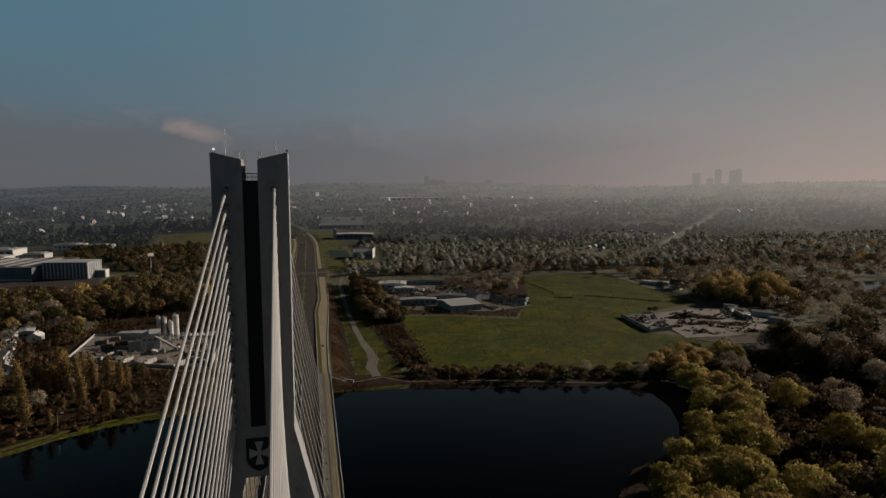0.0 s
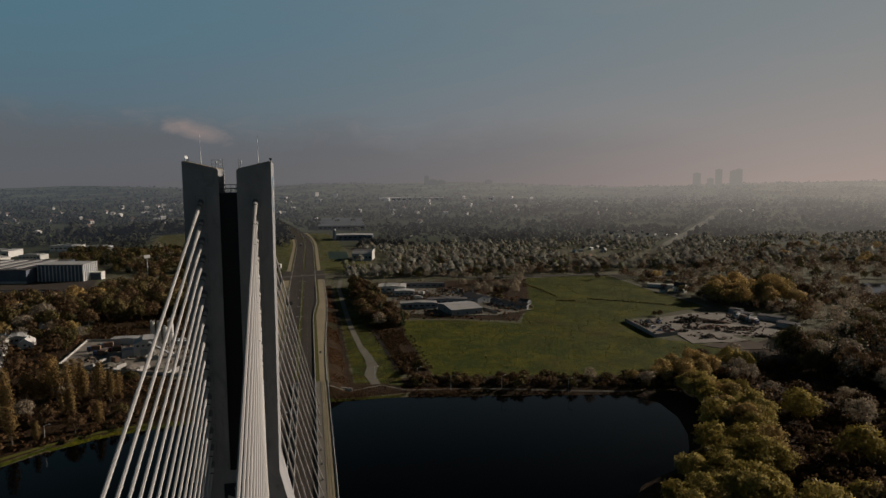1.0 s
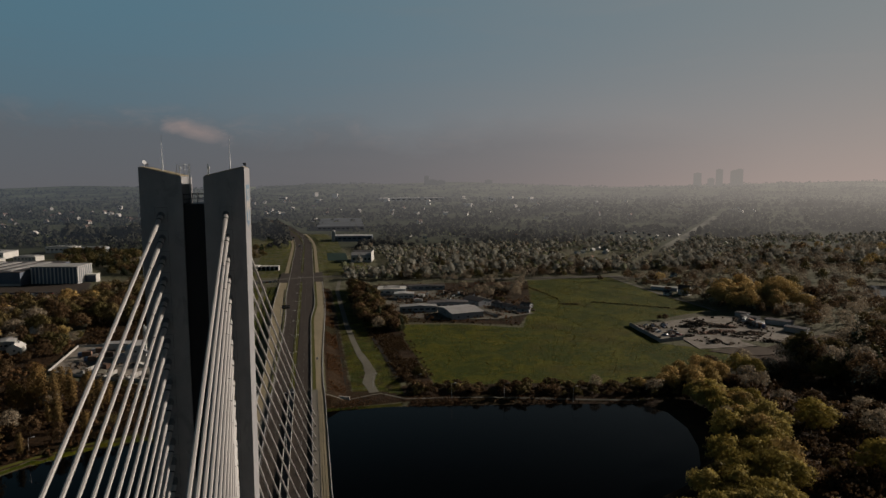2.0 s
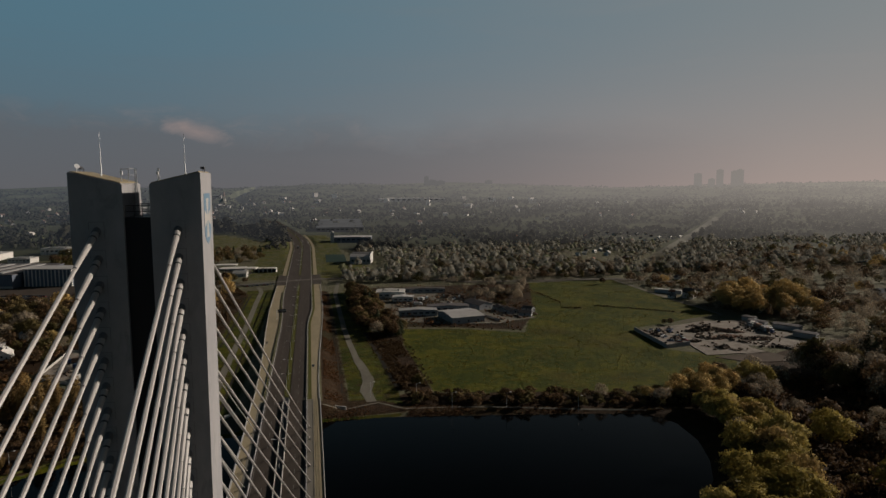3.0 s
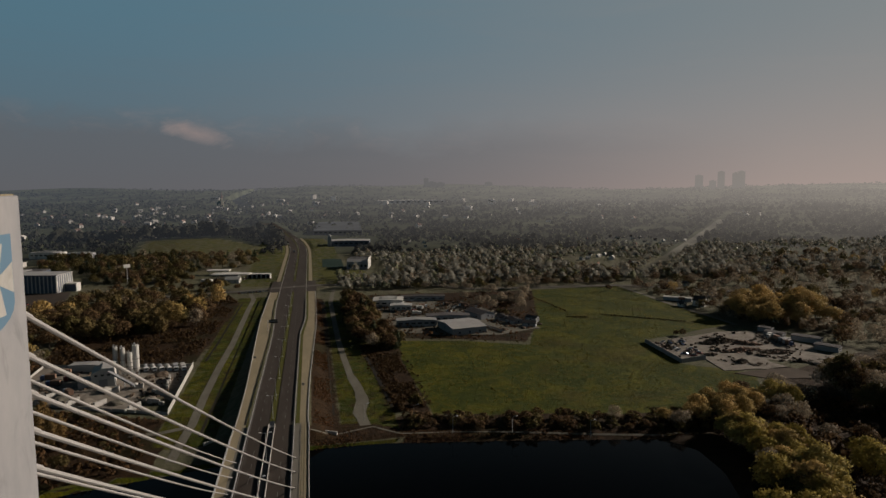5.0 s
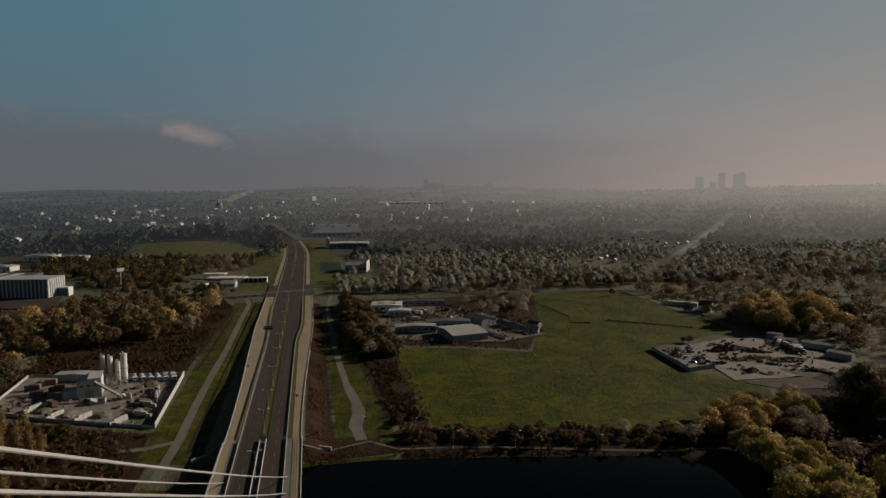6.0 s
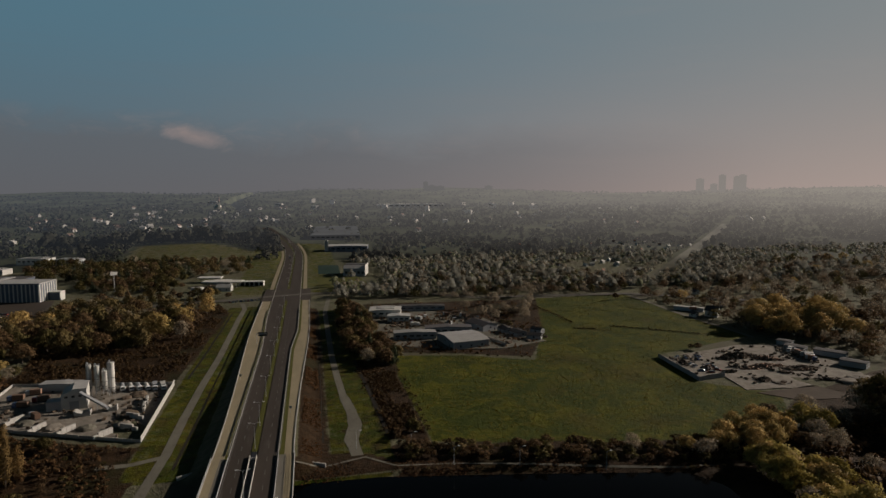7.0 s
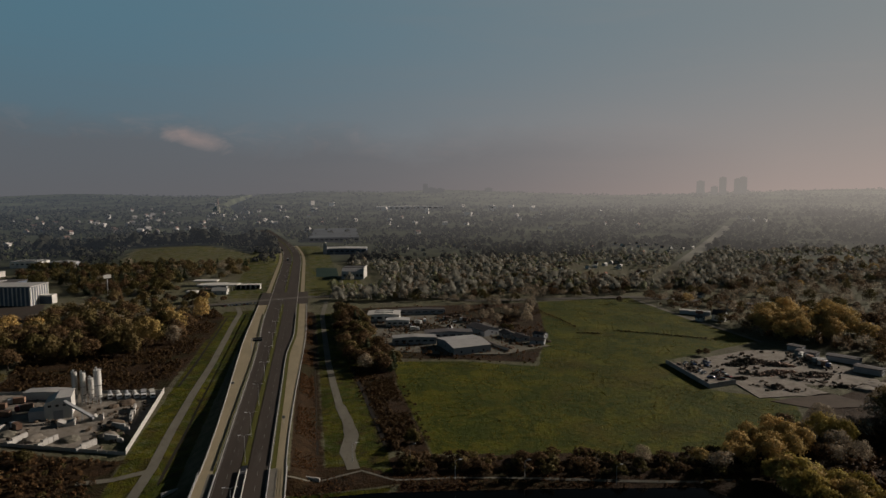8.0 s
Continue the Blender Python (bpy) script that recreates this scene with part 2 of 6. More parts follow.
def haze_glow(n, p, place, glow=1.0):
    """Haze imitated by emission on the far backdrop: it glows the more the farther it lies. Returns the share of air.
    """
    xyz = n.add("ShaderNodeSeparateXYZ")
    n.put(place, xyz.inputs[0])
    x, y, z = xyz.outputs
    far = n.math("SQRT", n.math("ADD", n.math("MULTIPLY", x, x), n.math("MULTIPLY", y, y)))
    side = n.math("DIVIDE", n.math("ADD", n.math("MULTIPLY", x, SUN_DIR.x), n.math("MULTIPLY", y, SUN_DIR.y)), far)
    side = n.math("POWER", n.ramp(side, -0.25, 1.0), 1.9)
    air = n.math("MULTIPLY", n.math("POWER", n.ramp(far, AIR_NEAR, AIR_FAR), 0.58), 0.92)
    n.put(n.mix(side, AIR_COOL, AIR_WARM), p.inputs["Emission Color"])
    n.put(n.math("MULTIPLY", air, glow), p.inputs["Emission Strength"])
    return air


def distance_material(name, a, b, glow=1.0):
    m = bpy.data.materials.new(name)
    m.use_nodes = True
    n = Nodes(m.node_tree)
    out, p = n.add("ShaderNodeOutputMaterial"), n.add("ShaderNodeBsdfPrincipled")
    geo = n.add("ShaderNodeNewGeometry")
    place = geo.outputs["Position"]
    air = haze_glow(n, p, place, glow)
    col = n.mix(n.noise(0.02, place, 5, 0.65), a, b)
    col = n.mix(1.0, col, n.ramp(n.noise(0.0045, place, 4, 0.6), 0.36, 0.64, 0.55, 1.4), "MULTIPLY")
    col = n.mix(1.0, col, n.ramp(geo.outputs["Random Per Island"], 0, 1, 0.8, 1.2), "MULTIPLY")
    n.put(col, p.inputs["Base Color"])
    p.inputs["Roughness"].default_value = 0.95
    p.inputs["Specular IOR Level"].default_value = 0.0
    n.put(p.outputs[0], out.inputs[0])
    return m


# Past AIR_NEAR these materials glow to imitate haze; no air is modelled.
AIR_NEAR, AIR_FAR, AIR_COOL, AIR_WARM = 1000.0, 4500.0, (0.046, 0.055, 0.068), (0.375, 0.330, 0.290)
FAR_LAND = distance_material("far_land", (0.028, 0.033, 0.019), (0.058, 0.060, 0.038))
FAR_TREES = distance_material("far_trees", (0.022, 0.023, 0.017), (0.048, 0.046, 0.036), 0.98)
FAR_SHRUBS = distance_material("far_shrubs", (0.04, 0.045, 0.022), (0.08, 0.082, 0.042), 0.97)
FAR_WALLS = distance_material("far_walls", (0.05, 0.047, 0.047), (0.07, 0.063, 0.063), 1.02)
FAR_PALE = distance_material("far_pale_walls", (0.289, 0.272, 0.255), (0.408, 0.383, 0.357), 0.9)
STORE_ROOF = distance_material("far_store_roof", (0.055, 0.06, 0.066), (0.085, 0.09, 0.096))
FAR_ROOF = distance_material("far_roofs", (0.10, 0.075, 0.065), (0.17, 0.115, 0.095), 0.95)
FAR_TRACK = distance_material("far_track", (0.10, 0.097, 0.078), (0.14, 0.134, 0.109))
# Paler base colours put the missing haze into the mid-distance garden trees.
GARDEN_TREES_HAZED = leaf_material("garden_twigs_hazed", (0.155, 0.155, 0.132), (0.235, 0.232, 0.20), (0.19, 0.182, 0.152), open_share=0.45)
GARDEN_GREEN_HAZED = leaf_material("garden_leaves_hazed", (0.13, 0.145, 0.08), (0.20, 0.21, 0.125), (0.18, 0.18, 0.115), open_share=0.25)
GARDEN_BROWN_HAZED = leaf_material("garden_hedge_leaves_hazed", (0.20, 0.17, 0.13), (0.28, 0.24, 0.185), (0.24, 0.19, 0.14), open_share=0.35)


def ground_material():
    """Meadow, rough weeds, bare soil and town ground, by the share of each in the land cover."""
    m = bpy.data.materials.new("land")
    m.use_nodes = True
    n = Nodes(m.node_tree)
    out, p = n.add("ShaderNodeOutputMaterial"), n.add("ShaderNodeBsdfPrincipled")
    place = n.add("ShaderNodeNewGeometry").outputs["Position"]
    cover = n.add("ShaderNodeVertexColor")
    cover.layer_name = "cover"
    rgb = n.add("ShaderNodeSeparateColor")
    n.put(cover.outputs[0], rgb.inputs[0])
    ragged = n.math("MULTIPLY", n.math("SUBTRACT", n.noise(0.12, place, 5, 0.65), 0.5), 0.7)
    n1, n2, n3, n4 = n.noise(0.03, place, 5, 0.6), n.noise(0.25, place, 5, 0.65), n.noise(1.3, place, 4, 0.6), n.noise(0.075, place, 6, 0.7, 0.8)
    grass = n.mix(n.ramp(n1, 0.36, 0.64), (0.032, 0.044, 0.0008), (0.086, 0.082, 0.0015))
    grass = n.mix(n.ramp(n2, 0.47, 0.64, 0, 0.6), grass, (0.092, 0.064, 0.006))
    grass = n.mix(n.ramp(n3, 0.45, 0.66, 0, 0.6), grass, (0.011, 0.016, 0.001))
    grass = n.mix(n.ramp(n4, 0.47, 0.56, 0, 0.72), grass, (0.018, 0.031, 0.001))
    grass = n.mix(n.ramp(n.noise(0.018, place, 4, 0.6, 0.4), 0.54, 0.66, 0, 0.55), grass, (0.052, 0.038, 0.005))
    weed = n.mix(n.ramp(n2, 0.35, 0.65), (0.019, 0.0105, 0.0045), (0.038, 0.021, 0.009))
    weed = n.mix(n.ramp(n1, 0.5, 0.65), weed, (0.020, 0.017, 0.005))
    weed = n.mix(n.ramp(n3, 0.5, 0.7, 0, 0.7), weed, (0.010, 0.006, 0.003))
    soil = n.mix(n.ramp(n2, 0.35, 0.65), (0.166, 0.144, 0.119), (0.245, 0.216, 0.18))
    town = n.mix(n.ramp(n2, 0.35, 0.65), (0.0612, 0.0634, 0.0324), (0.112, 0.104, 0.0684))
    town = n.mix(n.ramp(n1, 0.5, 0.7), town, (0.0792, 0.0684, 0.0504))
    col = n.mix(n.ramp(n.math("ADD", rgb.outputs[0], ragged), 0.42, 0.58), town, grass)
    col = n.mix(n.ramp(n.math("ADD", rgb.outputs[1], ragged), 0.42, 0.58), col, weed)
    col = n.mix(n.ramp(n.math("ADD", rgb.outputs[2], ragged), 0.45, 0.55), col, soil)
    n.put(col, p.inputs["Base Color"])
    p.inputs["Roughness"].default_value = 0.95
    p.inputs["Specular IOR Level"].default_value = 0.1
    bp = n.add("ShaderNodeBump")
    bp.inputs["Strength"].default_value = 1.0
    bp.inputs["Distance"].default_value = 0.9
    n.put(n.math("ADD", n.math("MULTIPLY", n3, 0.5), n2), bp.inputs["Height"])
    n.put(bp.outputs[0], p.inputs["Normal"])
    n.put(p.outputs[0], out.inputs[0])
    return m


LAND = ground_material()

# ---- small mesh tools ----


def mesh_from(name, verts, faces, mat, smooth=False):
    me = bpy.data.meshes.new(name)
    me.from_pydata([tuple(v) for v in verts], [], faces)
    me.materials.append(mat)
    if smooth:
        me.polygons.foreach_set("use_smooth", [True] * len(me.polygons))
    me.update()
    return me


def part(name, bm, mat, parent=None, label=""):
    """One bmesh as one mesh object under a thing or a part."""
    me = bpy.data.meshes.new(name)
    bm.to_mesh(me)
    bm.free()
    me.materials.append(mat)
    ob = new(name, me)
    ob.parent = parent
    if parent is not None:
        ob.matrix_parent_inverse = Matrix.Identity(4)
    return tagged(ob, label)


def thing(name, label, category, group="", at=(0, 0, 0), turn=0.0):
    ob = new(name)
    ob.matrix_world = pose(*at, 0, 0, turn)
    return tagged(ob, label, category, group)


def box(bm, x0, x1, y0, y1, z0, z1, bevel=0.0):
    vs = [bm.verts.new((x, y, z)) for x in (x0, x1) for y in (y0, y1) for z in (z0, z1)]
    fs = [bm.faces.new([vs[i] for i in q]) for q in ((0, 1, 3, 2), (4, 6, 7, 5), (0, 4, 5, 1), (2, 3, 7, 6), (0, 2, 6, 4), (1, 5, 7, 3))]
    if bevel:
        bmesh.ops.bevel(bm, geom=list({e for f in fs for e in f.edges}), offset=bevel, segments=1, affect="EDGES")
    return bm


def boxes(*rows, bevel=0.0):
    bm = bmesh.new()
    for r in rows:
        box(bm, *r, bevel=bevel)
    return bm


def tube(bm, a, b, r0, r1=None, sides=8, caps=True):
    a, b, r1 = Vector(a), Vector(b), r0 if r1 is None else r1
    q = (b - a).to_track_quat("Z", "Y")
    rings = []
    for c, r in ((a, r0), (b, r1)):
        rings.append([bm.verts.new(c + q @ Vector((r * math.cos(k * math.tau / sides), r * math.sin(k * math.tau / sides), 0))) for k in range(sides)])
    for k in range(sides):
        bm.faces.new((rings[0][k], rings[0][(k + 1) % sides], rings[1][(k + 1) % sides], rings[1][k]))
    if caps:
        bm.faces.new(rings[0][::-1])
        bm.faces.new(rings[1])
    return bm


def tubes(*rows, sides=8):
    bm = bmesh.new()
    for r in rows:
        tube(bm, *r, sides=sides)
    return bm


def prism(bm, outline, y0, y1):
    """An outline in x and z, drawn out along y."""
    a = [bm.verts.new((x, y0, z)) for x, z in outline]
    b = [bm.verts.new((x, y1, z)) for x, z in outline]
    k = len(outline)
    for i in range(k):
        bm.faces.new((a[i], a[(i + 1) % k], b[(i + 1) % k], b[i]))
    bm.faces.new(a[::-1])
    bm.faces.new(b)
    bmesh.ops.recalc_face_normals(bm, faces=bm.faces[:])
    return bm


def slab(bm, outline, z0, z1):
    """An outline in x and y, drawn up from z0 to z1."""
    a = [bm.verts.new((x, y, z0)) for x, y in outline]
    b = [bm.verts.new((x, y, z1)) for x, y in outline]
    k = len(outline)
    for i in range(k):
        bm.faces.new((a[i], a[(i + 1) % k], b[(i + 1) % k], b[i]))
    bm.faces.new(a[::-1])
    bm.faces.new(b)
    bmesh.ops.recalc_face_normals(bm, faces=bm.faces[:])
    return bm


# ---- lie of the land ----
WATER_Z, DECK_Z = -1.5, 5.0
LAKE = [(19, 312), (47, 311.5), (104, 302), (163, 290.5), (171, 277), (169, 257), (162, 239), (153, 224), (139, 211), (121, 203), (105, 184), (94, 150), (74, 90),
        (64, 0), (62, -220), (-300, -220), (-290, 60), (-215, 195), (-150, 240), (-111, 263), (-96, 277), (-78, 288), (-62, 293), (-20, 303)]
POND = [(500, 490), (528, 486), (560, 510), (585, 548), (560, 556), (525, 520)]


def edge_distance(px, py, poly):
    """Distance to an outline, minus inside; for arrays."""
    best, inside = np.full(px.shape, 1e9), np.zeros(px.shape, bool)
    for (ax, ay), (bx, by) in zip(poly, poly[1:] + poly[:1]):
        dx, dy = bx - ax, by - ay
        t = np.clip(((px - ax) * dx + (py - ay) * dy) / (dx * dx + dy * dy), 0, 1)
        best = np.minimum(best, np.hypot(px - ax - t * dx, py - ay - t * dy))
        cross = ((ay > py) != (by > py)) & (px < (bx - ax) * (py - ay) / ((by - ay) if by != ay else 1e-9) + ax)
        inside ^= cross
    return np.where(inside, -best, best)


def ease(t):
    t = np.clip(t, 0, 1)
    return t * t * (3 - 2 * t)


def road_z(y):
    return 0.7 + (DECK_Z - 0.7) * (1 - ease((np.asarray(y, float) - 300) / 330)) + 5 * ease((np.asarray(y, float) - 1050) / 900)


def road_x(y):
    """How far the road has swung to the left."""
    y = np.asarray(y, float)
    return -0.00021 * np.clip(y - 1020, 0, 380) ** 2 - 0.16 * np.clip(y - 1400, 0, 2000)


def half_road(y):
    """From the axis to the outer edge of the paths beside the road."""
    return 15.4 + 6.5 * ease((np.asarray(y, float) - 330) / 260)


def land_z(px, py):
    px, py = np.asarray(px, float), np.asarray(py, float)
    z = 0.25 * np.sin(px * 0.031 + 1) * np.cos(py * 0.027) + 0.15 * np.sin(px * 0.11 + py * 0.07)
    z = z + 11 * np.exp(-(((px + 175) / 150) ** 2 + ((py - 1190) / 190) ** 2))
    far = np.hypot(px, py)
    z = z + ease((far - 1200) / 3000) * (22 + 16 * np.sin(px * 0.0021 + 2) * np.cos(py * 0.0017 + 0.6))
    ridge = ease((far - 3300) / 1300)
    z = z + ridge * (48 + 16 * np.sin(px * 0.0016 + 1.0) + 9 * np.sin(px * 0.0047 + py * 0.003))
    # bank under the road
    off = np.abs(px - road_x(py))
    top = road_z(py) - 0.25
    rim = half_road(py) + 0.6
    bank = top - np.clip(off - rim, 0, None) * 0.52
    on = (py > 316)
    z = np.where(on & (off < rim), top, np.where(on & (bank > z), bank, z))
    # ditches beside the bank
    for dx, y0, y1 in ((28.5, 335, 640), (-30.5, 330, 660)):
        z = z - 0.9 * np.exp(-((px - dx) / 1.0) ** 2) * (py > y0) * (py < y1)
    for poly, depth in ((LAKE, 4.0), (POND, 2.0)):
        d = edge_distance(px, py, poly)
        z = np.where(d < 6, np.minimum(z, WATER_Z + 0.1 + d * 0.32), z)
        z = np.maximum(z, WATER_Z - depth)
    return z


def high(x, y):
    return float(land_z(np.array([x]), np.array([y]))[0])


def inside(px, py, poly, soft=4.0):
    return 1 - ease((edge_distance(px, py, poly) + soft) / (2 * soft))


MEADOW = [(74, 478), (117, 468), (160, 448), (186, 512), (236, 655), (330, 658), (327, 565), (332, 475), (240, 440), (233, 385), (262, 360), (240, 325),
          (205, 312), (146, 316), (72, 336), (70, 431)]
WEED_STRIP = [(48, 470), (52, 415), (54, 345), (72, 335), (71, 431), (75, 478)]
DRY_SLOPE = [(16, 325), (27.5, 330), (27.5, 650), (20, 650)]
SCRUB_LEFT = [(-45, 640), (-52, 450), (-140, 462), (-160, 560), (-60, 690)]
SCRUB_SHORE = [(-46, 300), (-50, 355), (-110, 380), (-210, 400), (-230, 250), (-115, 268), (-62, 297)]
WASTE = [(72, 486), (117, 473), (160, 456), (190, 512), (234, 650), (70, 660)]
HILL_FIELD = [(-226, 960), (-262, 1245), (-160, 1262), (-40, 1100), (-60, 1010), (-150, 1000)]
SHORE_FLAT = [(14, 296), (14, 322), (27, 333), (40, 331), (58, 318), (58, 300)]
WEST_YARDS = [(-137, 376), (-140, 474), (-235, 545), (-345, 560), (-350, 380), (-235, 320)]
WOOD_FLOOR = [(176, 300), (215, 312), (262, 350), (340, 380), (520, 420), (520, 60), (70, 60), (106, 182), (140, 210), (168, 245)]


def make_ground():
    def axis(lo, hi, step, ends, growth=1.22):
        a = list(np.arange(lo, hi + step, step))
        d = step
        while a[-1] < ends[1]:
            d *= growth
            a.append(a[-1] + d)
        d = step
        while a[0] > ends[0]:
            d *= growth
            a.insert(0, a[0] - d)
        return np.array(a)

    xs, ys = axis(-120, 280, 3.0, (-4900, 4900), 1.05), axis(150, 700, 3.0, (-1800, 4900), 1.05)
    gx, gy = np.meshgrid(xs, ys)
    x, y = gx.ravel(), gy.ravel()
    z = land_z(x, y)
    nx, ny = len(xs), len(ys)
    idx = np.arange(nx * ny).reshape(ny, nx)
    quads = np.stack([idx[:-1, :-1], idx[:-1, 1:], idx[1:, 1:], idx[1:, :-1]], -1).reshape(-1, 4)
    me = bpy.data.meshes.new("ground")
    me.from_pydata(np.stack([x, y, z], -1).tolist(), [], quads.tolist())
    cover = np.zeros((len(x), 4))
    cover[:, 3] = 1
    verge = ((np.abs(x + 36.5) < 14) & (y > 318) & (y < 670)) | ((x > 28) & (x < 57) & (y > 318) & (y < 640))
    d_lake = edge_distance(x, y, LAKE)
    bank = (d_lake < 2.6) & (d_lake > -0.6) & (x < 54)
    dark_bank = (d_lake < 26) & (d_lake > -9) & ((x > 54) | ((x < -44) & (d_lake > 2.6)) | (d_lake < -0.6))
    beside = (np.abs(x - road_x(y)) < 60) & (y > 735) & (y < 1300)
    cover[:, 0] = np.maximum.reduce([beside * 0.52, inside(x, y, MEADOW), inside(x, y, HILL_FIELD, 8) * 0.48, verge * 0.62, bank * 0.9])
    cover[:, 1] = np.maximum.reduce([inside(x, y, WEED_STRIP), inside(x, y, DRY_SLOPE, 2), inside(x, y, SCRUB_LEFT), inside(x, y, SCRUB_SHORE) * (d_lake > 2.2), inside(x, y, WOOD_FLOOR) * (d_lake > 7), dark_bank * 1.0, inside(x, y, WASTE, 5), inside(x, y, WEST_YARDS, 5), inside(x, y, SHORE_FLAT, 2) * (d_lake > 2.6), verge * 0.44])
    att = me.color_attributes.new("cover", "FLOAT_COLOR", "POINT")
    att.data.foreach_set("color", cover.ravel())
    me.materials.append(LAND)
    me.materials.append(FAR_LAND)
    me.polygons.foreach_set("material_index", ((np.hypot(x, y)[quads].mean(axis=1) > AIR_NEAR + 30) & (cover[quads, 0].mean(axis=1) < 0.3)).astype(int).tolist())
    me.polygons.foreach_set("use_smooth", [True] * len(me.polygons))
    me.update()
    tagged(new("ground", me), "flat autumn land of meadow, weeds and gardens", "ground", kind="structure")


make_ground()


def grown(poly, d):
    cx, cy = sum(p[0] for p in poly) / len(poly), sum(p[1] for p in poly) / len(poly)
    return [(x + d * (x - cx) / math.hypot(x - cx, y - cy), y + d * (y - cy) / math.hypot(x - cx, y - cy)) for x, y in poly]


def ragged(poly, amp, seed, step=1.8, closed=True):
    """An outline with uneven, trodden edges."""
    rng, out = random.Random(seed), []
    for (ax, ay), (bx, by) in zip(poly, poly[1:] + poly[:1] if closed else poly[1:]):
        L = math.dist((ax, ay), (bx, by))
        k = max(1, int(L / step))
        for i in range(k):
            q = amp * (noise.noise(Vector((ax + (bx - ax) * i / k, ay + (by - ay) * i / k, 7 * seed)) * 0.11) * 1.6 + rng.uniform(-0.15, 0.15))
            out.append((ax + (bx - ax) * i / k - (by - ay) / L * q, ay + (by - ay) * i / k + (bx - ax) / L * q))
    return out


def sheet_lake(name, poly, label):
    bm = bmesh.new()
    bmesh.ops.triangle_fill(bm, edges=[bm.edges.new((a, b)) for a, b in (lambda v: list(zip(v, v[1:] + v[:1])))([bm.verts.new((x, y, WATER_Z)) for x, y in grown(poly, 5)])])
    bmesh.ops.recalc_face_normals(bm, faces=bm.faces[:])
    if bm.faces[0].normal.z < 0:
        bmesh.ops.reverse_faces(bm, faces=bm.faces[:])
    me = bpy.data.meshes.new(name)
    bm.to_mesh(me)
    bm.free()
    me.materials.append(WATER)
    tagged(new(name, me), label, "lake", kind="structure")


sheet_lake("water_lake", LAKE, "dark still lake under the bridge")
sheet_lake("water_pond", POND, "small pond that mirrors the bright sky")


def ribbon(name, line, width, mat, label, category, lift=0.06, step=6.0, widths=None, level=None, kind="structure", parent=None, thick=0.0):
    """A strip along a line, lying on the land (or at level(y)), width metres across."""
    pts = []
    for (a, b) in zip(line, line[1:]):
        n = max(1, int(math.dist(a, b) / step))
        pts += [(a[0] + (b[0] - a[0]) * k / n, a[1] + (b[1] - a[1]) * k / n) for k in range(n)]
    pts.append(line[-1])
    verts, faces = [], []
    across = 2 if level else max(2, int(width / 2.5) + 1)
    for i, (x, y) in enumerate(pts):
        a, b = pts[max(i - 1, 0)], pts[min(i + 1, len(pts) - 1)]
        dx, dy = b[0] - a[0], b[1] - a[1]
        d = math.hypot(dx, dy)
        w = width if widths is None else width * widths(x, y)
        for k in range(across):
            s = (k / (across - 1) - 0.5) * w
            vx, vy = x + dy / d * s, y - dx / d * s
            verts.append((vx, vy, (level(vy) if level else high(vx, vy)) + lift))
    for i in range(len(pts) - 1):
        for k in range(across - 1):
            q = i * across + k
            faces.append((q, q + 1, q + 1 + across, q + across))
    if thick:
        base = len(verts)
        verts += [(x, y, z - thick) for x, y, z in verts]
        m = len(pts)
        for i in range(m - 1):
            for k, s in ((0, 0), (across - 1, 1)):
                q = i * across + k
                f = (q, q + across, q + across + base, q + base)
                faces.append(f if s else f[::-1])
    me = mesh_from(name, verts, faces, mat)
    ob = new(name, me)
    if parent is not None:
        ob.parent = parent
        return ob
    return tagged(ob, label, category, kind=kind)

# ---- the cable-stayed bridge ----
BR_Y0, BR_Y1, PY0, PY1 = -260.0, 325.0, 82.8, 88.2
bridge = thing("cable_stayed_bridge", "grey concrete cable-stayed road bridge with a tall twin-blade pylon", "bridge")


SOCKET = material('socket_steel', (0.09, 0.092, 0.095), (0.13, 0.13, 0.132), 0.5, 5, 0.6)
RECESS_EDGE_SHADOW = material('recess_edge', (0.11, 0.11, 0.112), (0.15, 0.15, 0.15), 0.5, 3, 0.8)


